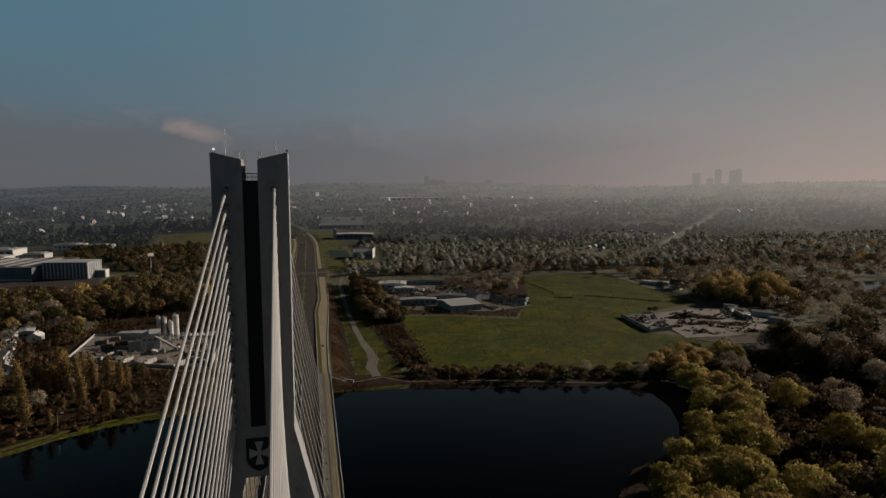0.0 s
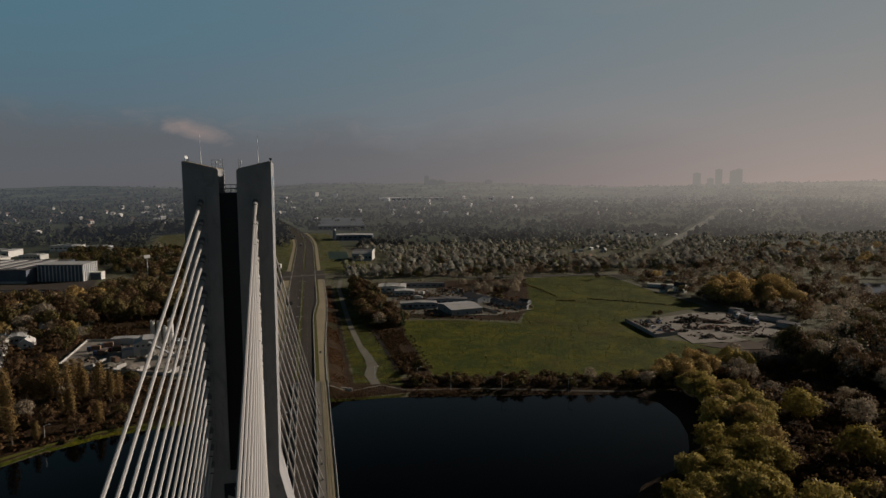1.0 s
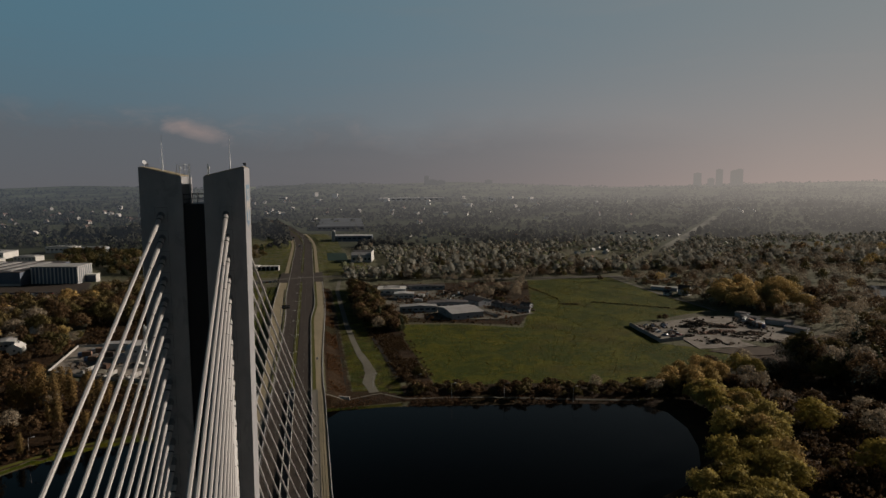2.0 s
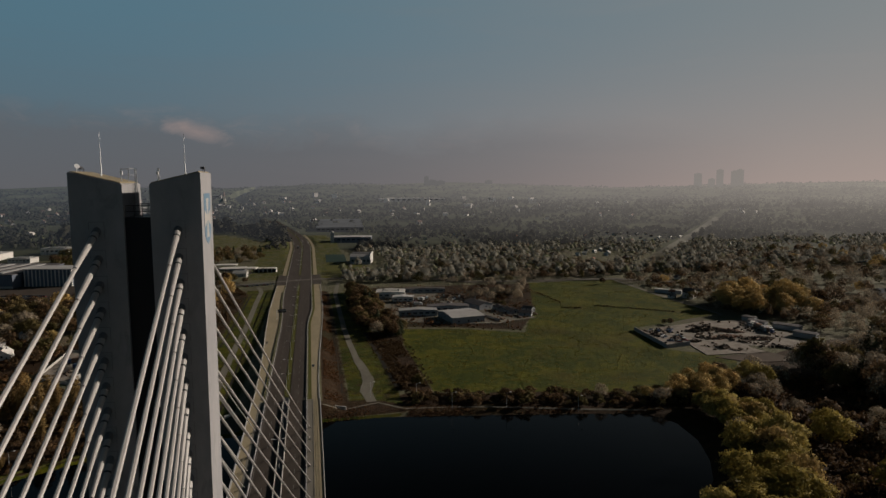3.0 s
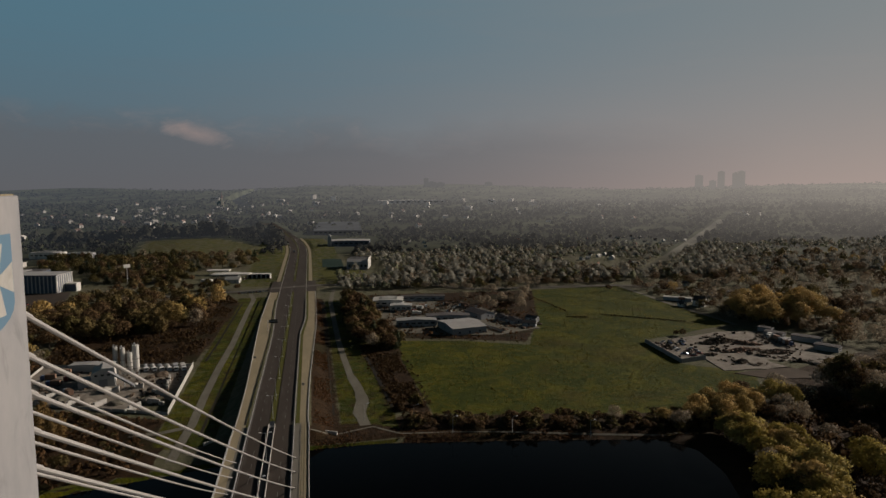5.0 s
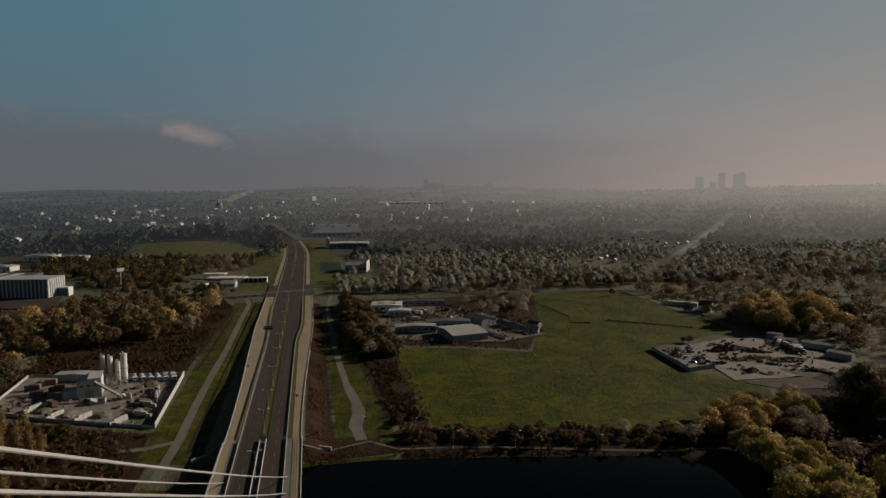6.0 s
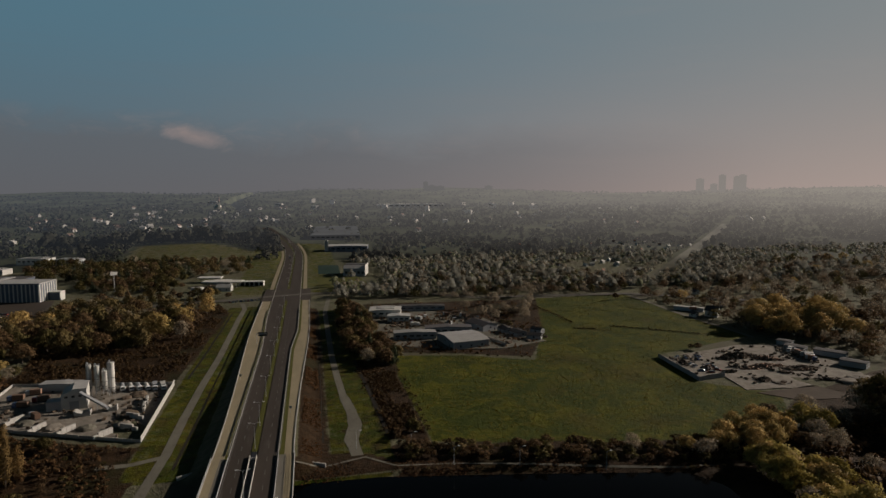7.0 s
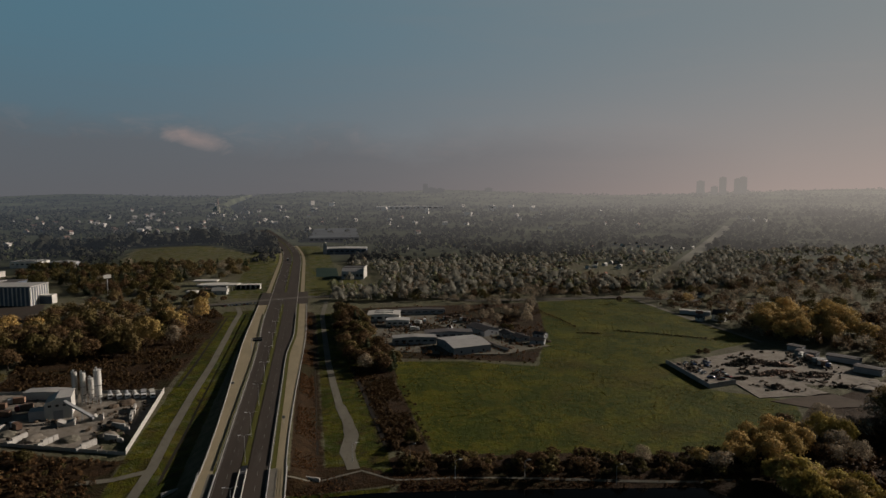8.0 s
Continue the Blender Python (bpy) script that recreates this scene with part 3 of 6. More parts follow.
def make_deck():
    bm = bmesh.new()
    prism(bm, [(-15.4, 5.0 - 0.12), (15.4, 5.0 - 0.12), (15.4, 4.35), (12.4, 4.2), (11.6, 2.8), (8.6, 2.8), (7.8, 4.2), (-7.8, 4.2), (-8.6, 2.8), (-11.6, 2.8), (-12.4, 4.2), (-15.4, 4.35)], BR_Y0, BR_Y1)
    part("deck", bm, CONCRETE, bridge)
    for s in (-1, 1):
        part("edge_beam", boxes((s * 15.4 - 0.16, s * 15.4 + 0.16, BR_Y0, BR_Y1, 4.3, 5.35), bevel=0.03), CONCRETE_PALE, bridge, "pale concrete edge beam")
        rail = bmesh.new()
        for z in (5.75, 6.1, 6.45):
            tube(rail, (s * 15.4, BR_Y0, z), (s * 15.4, BR_Y1, z), 0.05, sides=5)
        for k in range(int((BR_Y1 - BR_Y0) / 3)):
            box(rail, s * 15.4 - 0.05, s * 15.4 + 0.05, BR_Y0 + 3 * k, BR_Y0 + 3 * k + 0.1, 5.35, 6.5)
        part("railing", rail, STEEL, bridge)
        part("crash_barrier", boxes((s * 9.35 - 0.14, s * 9.35 + 0.14, BR_Y0, BR_Y1, 5.0, 5.75), bevel=0.05), CONCRETE, bridge)
        part("median_barrier", boxes((s * 1.25 - 0.14, s * 1.25 + 0.14, BR_Y0, BR_Y1, 5.0, 5.85), bevel=0.05), CONCRETE_PALE, bridge)
        part("pier", boxes((s * 9 - 1.2, s * 9 + 1.2, 312, 315, -6, 2.8), bevel=0.2), CONCRETE, bridge)
    part("abutment", boxes((-15.6, 15.6, 317, 326, -4, 4.85), bevel=0.1), CONCRETE, bridge)
    for s in (-1, 1):
        bm = bmesh.new()
        slab(bm, [(s * 15.7, 326.5), (s * 27, 320.5), (s * 27.3, 321.1), (s * 15.7, 327.3)], -1.5, 1.5)
        part("wing_wall", bm, CONCRETE_PALE, bridge)


def make_pylon():
    right = [(0.95, 106.05), (4.65, 106.95), (4.52, 71.2), (22.9, -5.5), (19.1, -5.5), (1.8, 65.0), (0.95, 65.0)]
    legs = []
    for s in (1, -1):
        bm = bmesh.new()
        prism(bm, [(s * x, z) for x, z in (right if s > 0 else right[::-1])], PY0, PY1)
        bmesh.ops.bevel(bm, geom=[e for e in bm.edges if abs(e.verts[0].co.y - e.verts[1].co.y) > 1], offset=0.08, segments=1, affect="EDGES")
        leg = part("pylon_leg", bm, CONCRETE, bridge, "tall grey concrete pylon blade with an inclined leg")
        legs.append(leg)
        # lift joints on the faces
        for k in range(9):
            z = 103.9 - 4.0 * k
            part("lift_joint", boxes((min(s * 1.05, s * 4.45), max(s * 1.05, s * 4.45), PY0 - 0.005, PY0 + 0.02, z, z + 0.04)), CONCRETE, leg)
        # shield on the outer side of the blade
        shield(leg, s)
        part("lightning_rod", tubes(((s * 3.1, 85.5, 106.3), (s * 3.1, 85.5, 107.6), 0.06, 0.05), ((s * 3.1, 85.5, 107.6), (s * 3.1, 85.5, 110.0), 0.03, 0.012), sides=6), STEEL, leg)
        lamp = bmesh.new()
        for y in (85.2, 86.0):
            tube(lamp, (s * 4.5, y, 106.8), (s * 4.5, y, 107.25), 0.03, sides=5)
        tube(lamp, (s * 4.5, 85.0, 107.2), (s * 4.5, 86.2, 107.2), 0.03, sides=5)
        box(lamp, s * 4.5 - 0.14, s * 4.5 + 0.14, 84.9, 85.4, 107.2, 107.38)
        part("warning_lamp", lamp, DARK_STEEL, leg, "dark aviation warning lamp on a frame")
        part("beacon", tubes(((s * 1.3, 84.2, 106.0), (s * 1.3, 84.2, 106.75), 0.03), ((s * 1.3, 84.2, 106.75), (s * 1.3, 84.2, 107.0), 0.1), sides=8), STEEL, leg)
        top = bmesh.new()
        prism(top, [(s * 1.1, 106.10), (s * 4.5, 106.93), (s * 4.5, 107.0), (s * 1.1, 106.17)], PY0 + 0.12, PY1 - 0.12)
        part("roof_deck", top, PAVING, leg, "pale weathered roof deck of the blade")
        ladder = bmesh.new()
        for y in (86.3, 86.75):
            tube(ladder, (s * 0.86, y, 103.5), (s * 0.86, y, 107.3), 0.035, sides=5)
        for k in range(11):
            tube(ladder, (s * 0.86, 86.3, 103.7 + 0.33 * k), (s * 0.86, 86.75, 103.7 + 0.33 * k), 0.022, sides=4)
        part("ladder", ladder, STEEL, leg)
        if s < 0:
            fence = bmesh.new()
            for x, y in ((1.25, 86.0), (1.25, 87.9), (2.3, 87.9)):
                tube(fence, (s * x, y, 106.1), (s * x, y, 107.25), 0.03, sides=5)
            for z in (106.75, 107.25):
                tube(fence, (s * 1.25, 86.0, z), (s * 1.25, 87.9, z), 0.025, sides=5)
                tube(fence, (s * 1.25, 87.9, z), (s * 2.3, 87.9, z), 0.025, sides=5)
            part("hatch_railing", fence, STEEL, leg)
    dish = tubes(((-4.45, 84.3, 106.9), (-4.45, 84.3, 107.3), 0.04), ((-4.45, 84.3, 107.35), (-4.38, 84.22, 107.39), 0.06, 0.2), sides=12)
    part("dish_aerial", dish, STEEL, legs[1], "small grey dish aerial")
    bm = bmesh.new()
    box(bm, -0.95, 0.95, PY0 + 0.03, PY1 - 0.03, 65.0, 71.75)
    part("crosshead", bm, CONCRETE, bridge)
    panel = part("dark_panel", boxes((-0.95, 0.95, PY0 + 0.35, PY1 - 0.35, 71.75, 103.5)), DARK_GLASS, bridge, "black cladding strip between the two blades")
    for y in (PY0 + 0.45, PY1 - 0.45):
        gate = bmesh.new()
        for z in (103.95, 104.4):
            tube(gate, (-0.95, y, z), (0.95, y, z), 0.03, sides=5)
        for x in (-0.9, -0.3, 0.3, 0.9):
            tube(gate, (x, y, 103.5), (x, y, 104.4), 0.025, sides=5)
        part("platform_railing", gate, DARK_STEEL, panel)
    # shield on the front, under the dark strip
    front = bmesh.new()
    outline = [(-1.65, 70.3), (1.65, 70.3), (1.65, 67.6), (1.45, 66.8), (0.9, 66.2), (0.0, 65.75), (-0.9, 66.2), (-1.45, 66.8), (-1.65, 67.6)]
    prism(front, outline, PY0 - 0.06, PY0 + 0.02)
    plate = part("shield", front, SHIELD_GAP_DARK, bridge, "dark blue heraldic shield with a pale cross")
    part("cross", cross_mesh(lambda u, v: (u * 1.25, PY0 - 0.09, 68.25 + v * 1.55), PY0), CONCRETE_PALE, plate, "pale flared cross")


def cross_mesh(place, _):
    """A cross with four flared arms; place() lays u and v (-1 to 1) on the wall."""
    bm = bmesh.new()
    ring = []
    for k in range(4):
        c, s = round(math.cos(k * math.pi / 2)), round(math.sin(k * math.pi / 2))
        for u, v in ((0.13, 0.13), (0.44, 1.0), (-0.44, 1.0)):
            ring.append(bm.verts.new(place(c * u - s * v, s * u + c * v)))
    for k in range(4):
        bm.faces.new((ring[3 * k], ring[3 * k + 1], ring[3 * k + 2], ring[(3 * k + 3) % 12]))
    bm.faces.new([ring[3 * k] for k in range(4)])
    bmesh.ops.recalc_face_normals(bm, faces=bm.faces[:])
    return bm


def shield(leg, s):
    def at(u, v, out):
        z = 103.2 + v * 2.05
        return (s * (4.52 + 0.13 * (z - 71.2) / 35.75 + out), 85.55 + u * 1.55, z)
    outline = [(-1, 1), (1, 1), (1, -0.5), (0.9, -0.68), (0.62, -0.84), (0.25, -0.95), (0, -1.0), (-0.25, -0.95), (-0.62, -0.84), (-0.9, -0.68), (-1, -0.5)]
    bm = bmesh.new()
    a = [bm.verts.new(at(u, v, 0.02)) for u, v in outline]
    b = [bm.verts.new(at(u, v, -0.03)) for u, v in outline]
    bm.faces.new(a)
    for k in range(len(a)):
        bm.faces.new((a[k], b[k], b[(k + 1) % len(a)], a[(k + 1) % len(a)]))
    bmesh.ops.recalc_face_normals(bm, faces=bm.faces[:])
    plate = part("shield", bm, SHIELD_BLUE, leg, "pale blue heraldic shield with a pale cross")
    part("cross", cross_mesh(lambda u, v: at(u * 0.97, v * 0.77 + 0.04, 0.03), 0), CONCRETE_PALE, plate, "pale flared cross")


def make_stays():
    for side in (-1, 1):
        for k in range(16):
            z = 102.5 - 1.97 * k - (0.15 if k else 0)
            for back in (0, 1):
                a = Vector((side * 2.86, PY1 - 0.05 if back else PY0 + 0.05, z))
                b = Vector((side * 10.8, 290 - 12.1 * k, 5.0)) if back else Vector((side * (9.6 if side < 0 else 9.0), -114 + 11.4 * k, 5.0))
                d = (b - a).normalized()
                n = 10
                sag = 0.0035 * (b - a).length
                pts = [a.lerp(b, i / n) - Vector((0, 0, sag * 4 * (i / n) * (1 - i / n))) for i in range(n + 1)]
                bm = bmesh.new()
                rings, turn = [], d.to_track_quat("Z", "Y")
                for p in pts:
                    rings.append([bm.verts.new(p + turn @ Vector((0.15 * math.cos(j * math.tau / 7), 0.15 * math.sin(j * math.tau / 7), 0))) for j in range(7)])
                for p, q in zip(rings, rings[1:]):
                    for j in range(7):
                        bm.faces.new((p[j], p[(j + 1) % 7], q[(j + 1) % 7], q[j]))
                stay = part("stay", bm, STAY_PIPE, bridge)
                part("sleeve", tubes((a + d * 0.35, a + d * 1.2, 0.25, 0.235), (a + d * 1.2, a + d * 5.0, 0.235, 0.16), sides=10), STAY_PIPE, stay)
                part("collar", tubes((a + d * 0.95, a + d * 1.08, 0.262), sides=10), DARK_STEEL, stay, "black collar on the sleeve")
                part("socket", tubes((a - d * 0.3, a + d * 0.4, 0.34, 0.29), sides=10), SOCKET, stay, "grey anchor socket at the pylon")
                part("deck_anchor", tubes((b - d * 2.0, b, 0.24, 0.3), sides=8), DARK_STEEL, stay)
                if not back:
                    # Darker bars draw the recess edges together with their shadow lines.
                    fr = bmesh.new()
                    for x0, x1, z0, z1 in ((-0.55, 0.55, 0.68, 0.71), (0.52, 0.55, -0.65, 0.68), (-0.55, -0.52, 0.1, 0.68)):
                        box(fr, side * 2.86 + x0, side * 2.86 + x1, PY0 - 0.01, PY0 + 0.02, z + z0, z + z1)
                    part("recess_frame", fr, RECESS_EDGE_SHADOW, stay)


make_deck()
make_pylon()
make_stays()

# ---- the road ----


def lane(name, x0, x1, y0, y1, mat, label, category, lift=0.0, step=8.0, thick=0.0):
    """A strip along the road between two offsets from its axis (numbers or functions of y)."""
    n = max(2, int((y1 - y0) / step))
    verts, faces = [], []
    for i in range(n + 1):
        y = y0 + (y1 - y0) * i / n
        cx, z = float(road_x(y)), (DECK_Z if y <= BR_Y1 - 20 else float(road_z(y))) + lift
        for f in (x0, x1):
            verts.append((cx + (f(y) if callable(f) else f), y, z))
    for i in range(n):
        faces.append((2 * i, 2 * i + 1, 2 * i + 3, 2 * i + 2))
    if thick:
        k = len(verts)
        verts += [(x, y, z - thick) for x, y, z in verts]
        for i in range(n):
            faces += [(2 * i, 2 * i + 2, 2 * i + 2 + k, 2 * i + k), (2 * i + 3, 2 * i + 1, 2 * i + 1 + k, 2 * i + 3 + k)]
        faces.append((0, k, k + 1, 1))
    me = mesh_from(name, verts, faces, mat)
    return tagged(new(name, me), label, category, kind="structure")


def step_up(a, b, y0, y1):
    return lambda y: a + (b - a) * float(ease((y - y0) / (y1 - y0)))


R_END = 1740
SERVICE = material('worn_concrete', (0.104, 0.096, 0.08), (0.152, 0.14, 0.12), 1.0, 2.0, 0.85, 0.004, c=(0.072, 0.064, 0.052), stretch=(1, 0.3, 1))
lane("road_northbound", 1.45, step_up(9.1, 12.6, 490, 570), BR_Y0, R_END, ASPHALT, "dark asphalt carriageway", "road", 0.0, thick=0.15)
lane("road_southbound", step_up(-9.1, -12.6, 480, 640), -1.45, BR_Y0, R_END, ASPHALT, "dark asphalt carriageway", "road", 0.0, thick=0.15)
# Near-black sheet on the solid deck, painted for the shade of a gap.
lane("median_gutter", -1.1, 1.1, BR_Y0, 330, SHIELD_GAP_DARK, "near-black strip standing in for the gap between the carriageways", "road", -0.06)
GRASS_STRIP = material("verge_grass", (0.045, 0.0488, 0.0075), (0.075, 0.0713, 0.015), 0.8, 2.0, 0.95, 0.05, c=(0.0675, 0.0525, 0.0225))
lane("median_verge", -1.1, 1.1, 330, 690, GRASS_STRIP, "grass strip between the carriageways", "verge", 0.08)
lane("median_verge_far", -1.0, 1.0, 760, 1500, GRASS_STRIP, "grass strip between the carriageways", "verge", 0.08)
for s, nm in ((1, "east"), (-1, "west")):
    def pair(a, b):
        return (a, b) if s > 0 else (b, a)
    def sg(f):
        return lambda y: s * (f(y) if callable(f) else f)
    kerb = step_up(9.1, 12.6, 490, 570) if s > 0 else step_up(9.1, 12.6, 480, 640)
    lane("kerb_" + nm, *pair(sg(kerb), sg(lambda y: kerb(y) + 0.35)), 325, 1300, CONCRETE_PALE, "pale concrete kerb", "kerb", 0.12, thick=0.3)
    lane("verge_" + nm, *pair(sg(lambda y: kerb(y) + 0.35), sg(lambda y: kerb(y) + (2.4 if s > 0 else 1.5))), 325, 690, GRASS_STRIP, "dry grass verge beside the road", "verge", 0.03)
    lane("service_strip_" + nm, *pair(s * 9.5, s * 12.2), BR_Y0, 325, SERVICE, "concrete strip with the stay anchors", "pavement", 0.02)
    lane("footpath_deck_" + nm, *pair(s * 12.2, s * 15.2), BR_Y0, 325, PAVING, "footpath along the bridge edge", "pavement", 0.03)
    lane("footpath_" + nm, *pair(sg(lambda y: kerb(y) + (2.4 if s > 0 else 1.5)), sg(lambda y: float(half_road(y)) - 0.5)), 325, 690, PAVING, "beige paved foot and cycle path", "pavement", 0.05)
    lane("edge_kerb_" + nm, *pair(sg(lambda y: float(half_road(y)) - 0.5), sg(lambda y: float(half_road(y)) - 0.1)), 325, 690, CONCRETE_PALE, "pale path edging", "kerb", 0.35, thick=0.5)
    lane("footpath_far_" + nm, *pair(sg(lambda y: kerb(y) + 2.5), sg(lambda y: kerb(y) + 6.5)), 760, 1300, PAVING, "beige paved foot and cycle path", "pavement", 0.05)
    lane("edge_line_" + nm, *pair(sg(lambda y: kerb(y) - 0.55), sg(lambda y: kerb(y) - 0.35)), BR_Y0, 690, PAINT, "white edge line", "road marking", 0.006)
    # dashed lane lines
    verts, faces = [], []
    y = -40.0
    while y < 690:
        x, z, q = s * 5.2, (DECK_Z if y <= 305 else float(road_z(y))) + 0.008, len(verts)
        z2 = (DECK_Z if y + 4 <= 305 else float(road_z(y + 4))) + 0.008
        verts += [(x - 0.09, y, z), (x + 0.09, y, z), (x + 0.09, y + 4, z2), (x - 0.09, y + 4, z2)]
        faces.append((q, q + 1, q + 2, q + 3))
        y += 12
    tagged(new("lane_line_" + nm, mesh_from("lane_line", verts, faces, PAINT)), "white dashed lane line", "road marking", kind="structure")

WORN = material("worn_asphalt", (0.0638, 0.057, 0.0495), (0.101, 0.0915, 0.0788), 1.2, 1.5, 0.85, 0.004, c=(0.143, 0.128, 0.105), spec=0.1)
ribbon("crossroad", [(-120, 690), (-60, 703), (-22, 716), (0, 722), (30, 728), (70, 722), (125, 712), (180, 668), (266, 662), (332, 656), (420, 600), (470, 560)], 9, WORN, "asphalt road that crosses the main road", "road", 0.0, level=lambda y: 0.74, step=5)
ribbon("junction", [(0, 688), (0, 762)], 46, ASPHALT, "wide asphalt junction", "road", 0.0, level=lambda y: 0.725, step=8)
ribbon("field_track", [(236, 656), (332, 658), (328, 566), (332, 470)], 4, GRAVEL, "gravel track round the meadow", "track", 0.1)
ribbon("lake_track", [(40, 329), (38.5, 346), (41.5, 363), (40.8, 381), (38, 405), (36.5, 438), (35, 486), (34.8, 547), (34.5, 630), (40, 700)], 5.0, GRAVEL, "grey gravel track beside the bank", "track", 0.1,
       widths=lambda x, y: 1.25 if 345 < y < 372 else (1.0 if y < 400 else 0.75))
ribbon("west_track", [(-37.5, 308), (-37, 323), (-35.8, 346), (-36.6, 387), (-36.2, 435), (-34.8, 501), (-35.2, 600), (-34.8, 660), (-40, 690)], 4.0, GRAVEL, "grey gravel track below the bank", "track", 0.1)
ribbon("west_spur", [(-37, 343), (-48, 338.5), (-60, 338)], 3.5, GRAVEL, "short gravel spur", "track", 0.12)
ribbon("cleared_line", [(384, 709), (425, 757), (607, 975), (754, 1150), (992, 1435), (1114, 1581)], 20, FAR_TRACK, "pale cleared line that runs through the gardens", "track", 0.25, step=12)
# Near-black ribbons paint the shade in the bank ditches and dark edge lines.
DARK_LINE = material("dark_line", (0.010, 0.008, 0.006), (0.02, 0.016, 0.011), 0.8, 2, 0.9, 0.05)
ribbon("drainage_ditch", [(26.3, 345), (27.6, 403), (27.8, 474), (28.6, 640)], 1.5, DARK_LINE, "dark ribbon for the shade in the ditch beside the bank", "ditch", 0.12)
ribbon("drainage_ditch_west", [(-30.6, 330), (-30.2, 480), (-29.4, 655)], 1.3, DARK_LINE, "dark ribbon for the shade in the ditch beside the bank", "ditch", 0.14)
# Flat dark ribbons for the scrub edge and hedge lines; no ditch is dug.
ribbon("field_edge_ditch", [(-46, 452), (-44.5, 520), (-43, 640)], 1.4, DARK_LINE, "dark line along the edge of the scrub", "ditch", 0.12)
ribbon("hedge_ditch", [(55, 347), (51.5, 415), (48.5, 470)], 1.8, DARK_LINE, "dark ribbon standing in for the hedge line beside the weeds", "ditch", 0.12)
ribbon("shore_path", [(15.5, 318), (30, 322.5), (43, 327), (54, 316.5), (75, 314), (95, 309), (135, 299), (176, 289.5)], 1.2, GRAVEL, "narrow pale path along the shore", "track", 0.12, step=3)
ribbon("west_shore_path", [(-62, 296.5), (-80, 291), (-98, 280), (-113, 266.5), (-152, 243), (-216, 198)], 1.3, GRASS_STRIP, "grassy path along the west shore", "track", 0.12, step=3)

# ---- trees ----


SOFT = {}


def soften(me, normals):
    """Shade leaf sheets by the round of the crown they belong to."""
    a = me.attributes.new("custom_normal", "FLOAT_VECTOR", "POINT")
    a.data.foreach_set("vector", np.ascontiguousarray(normals, dtype=np.float32).ravel())
    me.update()


def crown_mesh(name, seed, height, radius, base, mat, leaves=420, size=0.75, lumps=9, shape="round"):
    """Many small leaf clumps on a set of lumps that make up the crown."""
    rng = np.random.default_rng(seed)
    centres, radii = [], []
    for k in range(lumps):
        f = rng.random()
        if shape == "tall":
            h = base + (height - base) * (k + 0.5) / lumps
            r = radius * (0.55 + 0.5 * math.sin(math.pi * (k + 0.7) / (lumps + 0.6)))
            off = radius * 0.35
        elif shape == "cone":
            h = base + (height - base) * (k + 0.4) / lumps
            r = radius * (1.05 - (k + 0.3) / lumps)
            off = radius * 0.12
        else:
            up = (k + 0.5) / lumps
            h = base + (height - base) * (0.18 + 0.66 * up)
            r = radius * rng.uniform(0.24, 0.52) * (1.0 if up < 0.7 else 0.85)
            off = radius * rng.uniform(0.55, 0.86) * math.sqrt(max(0.05, 1 - (2 * up - 0.85) ** 2))
        a = k * 2.4 + rng.uniform(-0.5, 0.5)
        centres.append((off * math.cos(a), off * math.sin(a), h))
        radii.append(r)
    centres, radii = np.array(centres), np.array(radii)
    which = rng.choice(lumps, leaves, p=radii ** 2 / (radii ** 2).sum())
    d = rng.normal(size=(leaves, 3))
    d /= np.linalg.norm(d, axis=1)[:, None]
    d[:, 2] = np.where(d[:, 2] < -0.3, -d[:, 2] * 0.6, d[:, 2])
    reach = radii[which] * rng.uniform(0.5, 1.25, leaves)
    c = centres[which] + d * reach[:, None] * np.array([1, 1, 0.9])
    n = d + rng.normal(scale=0.5, size=(leaves, 3))
    n /= np.linalg.norm(n, axis=1)[:, None]
    soft = d + 0.35 * n + (c - centres.mean(axis=0)) / radius * 0.5
    soft /= np.linalg.norm(soft, axis=1)[:, None]
    u = np.cross(n, rng.normal(size=(leaves, 3)))
    u /= np.linalg.norm(u, axis=1)[:, None]
    v = np.cross(n, u)
    s = size * rng.uniform(0.55, 1.3, (leaves, 1))
    k = rng.uniform(0.6, 1.4, (leaves, 1))
    # four-cornered clump, cupped
    verts = np.stack([c - u * s * 0.9 - v * s * 0.3 - n * s * 0.2, c + u * s * 0.2 - v * s * k * 0.8, c + u * s + v * s * 0.15 - n * s * 0.25, c + v * s * k - u * s * 0.2], 1).reshape(-1, 3)
    i = np.arange(leaves)[:, None] * 4
    faces = (i + np.arange(4)[None]).tolist()
    me = mesh_from(name, verts.tolist(), faces, mat, True)
    soften(me, np.repeat(soft, 4, axis=0))
    SOFT[me.name] = soft
    return me


def trunk_mesh(name, seed, height, base, thick, limbs=5, spread=2.0):
    rng = random.Random(seed)
    bm = bmesh.new()
    tube(bm, (0, 0, -0.6), (0, 0, base), thick, thick * 0.75, 6)
    tube(bm, (0, 0, base - 0.1), (rng.uniform(-0.3, 0.3), rng.uniform(-0.3, 0.3), height * 0.86), thick * 0.75, thick * 0.12, 5)
    for k in range(limbs):
        a, h = k * 2.4 + rng.uniform(-0.4, 0.4), base + (height - base) * rng.uniform(0.05, 0.5)
        e = (spread * math.cos(a), spread * math.sin(a), h + spread * rng.uniform(0.6, 1.3))
        tube(bm, (0, 0, h), e, thick * 0.4, thick * 0.1, 5)
    me = bpy.data.meshes.new(name)
    bm.to_mesh(me)
    bm.free()
    me.materials.append(TRUNK)
    return me


KINDS = {}


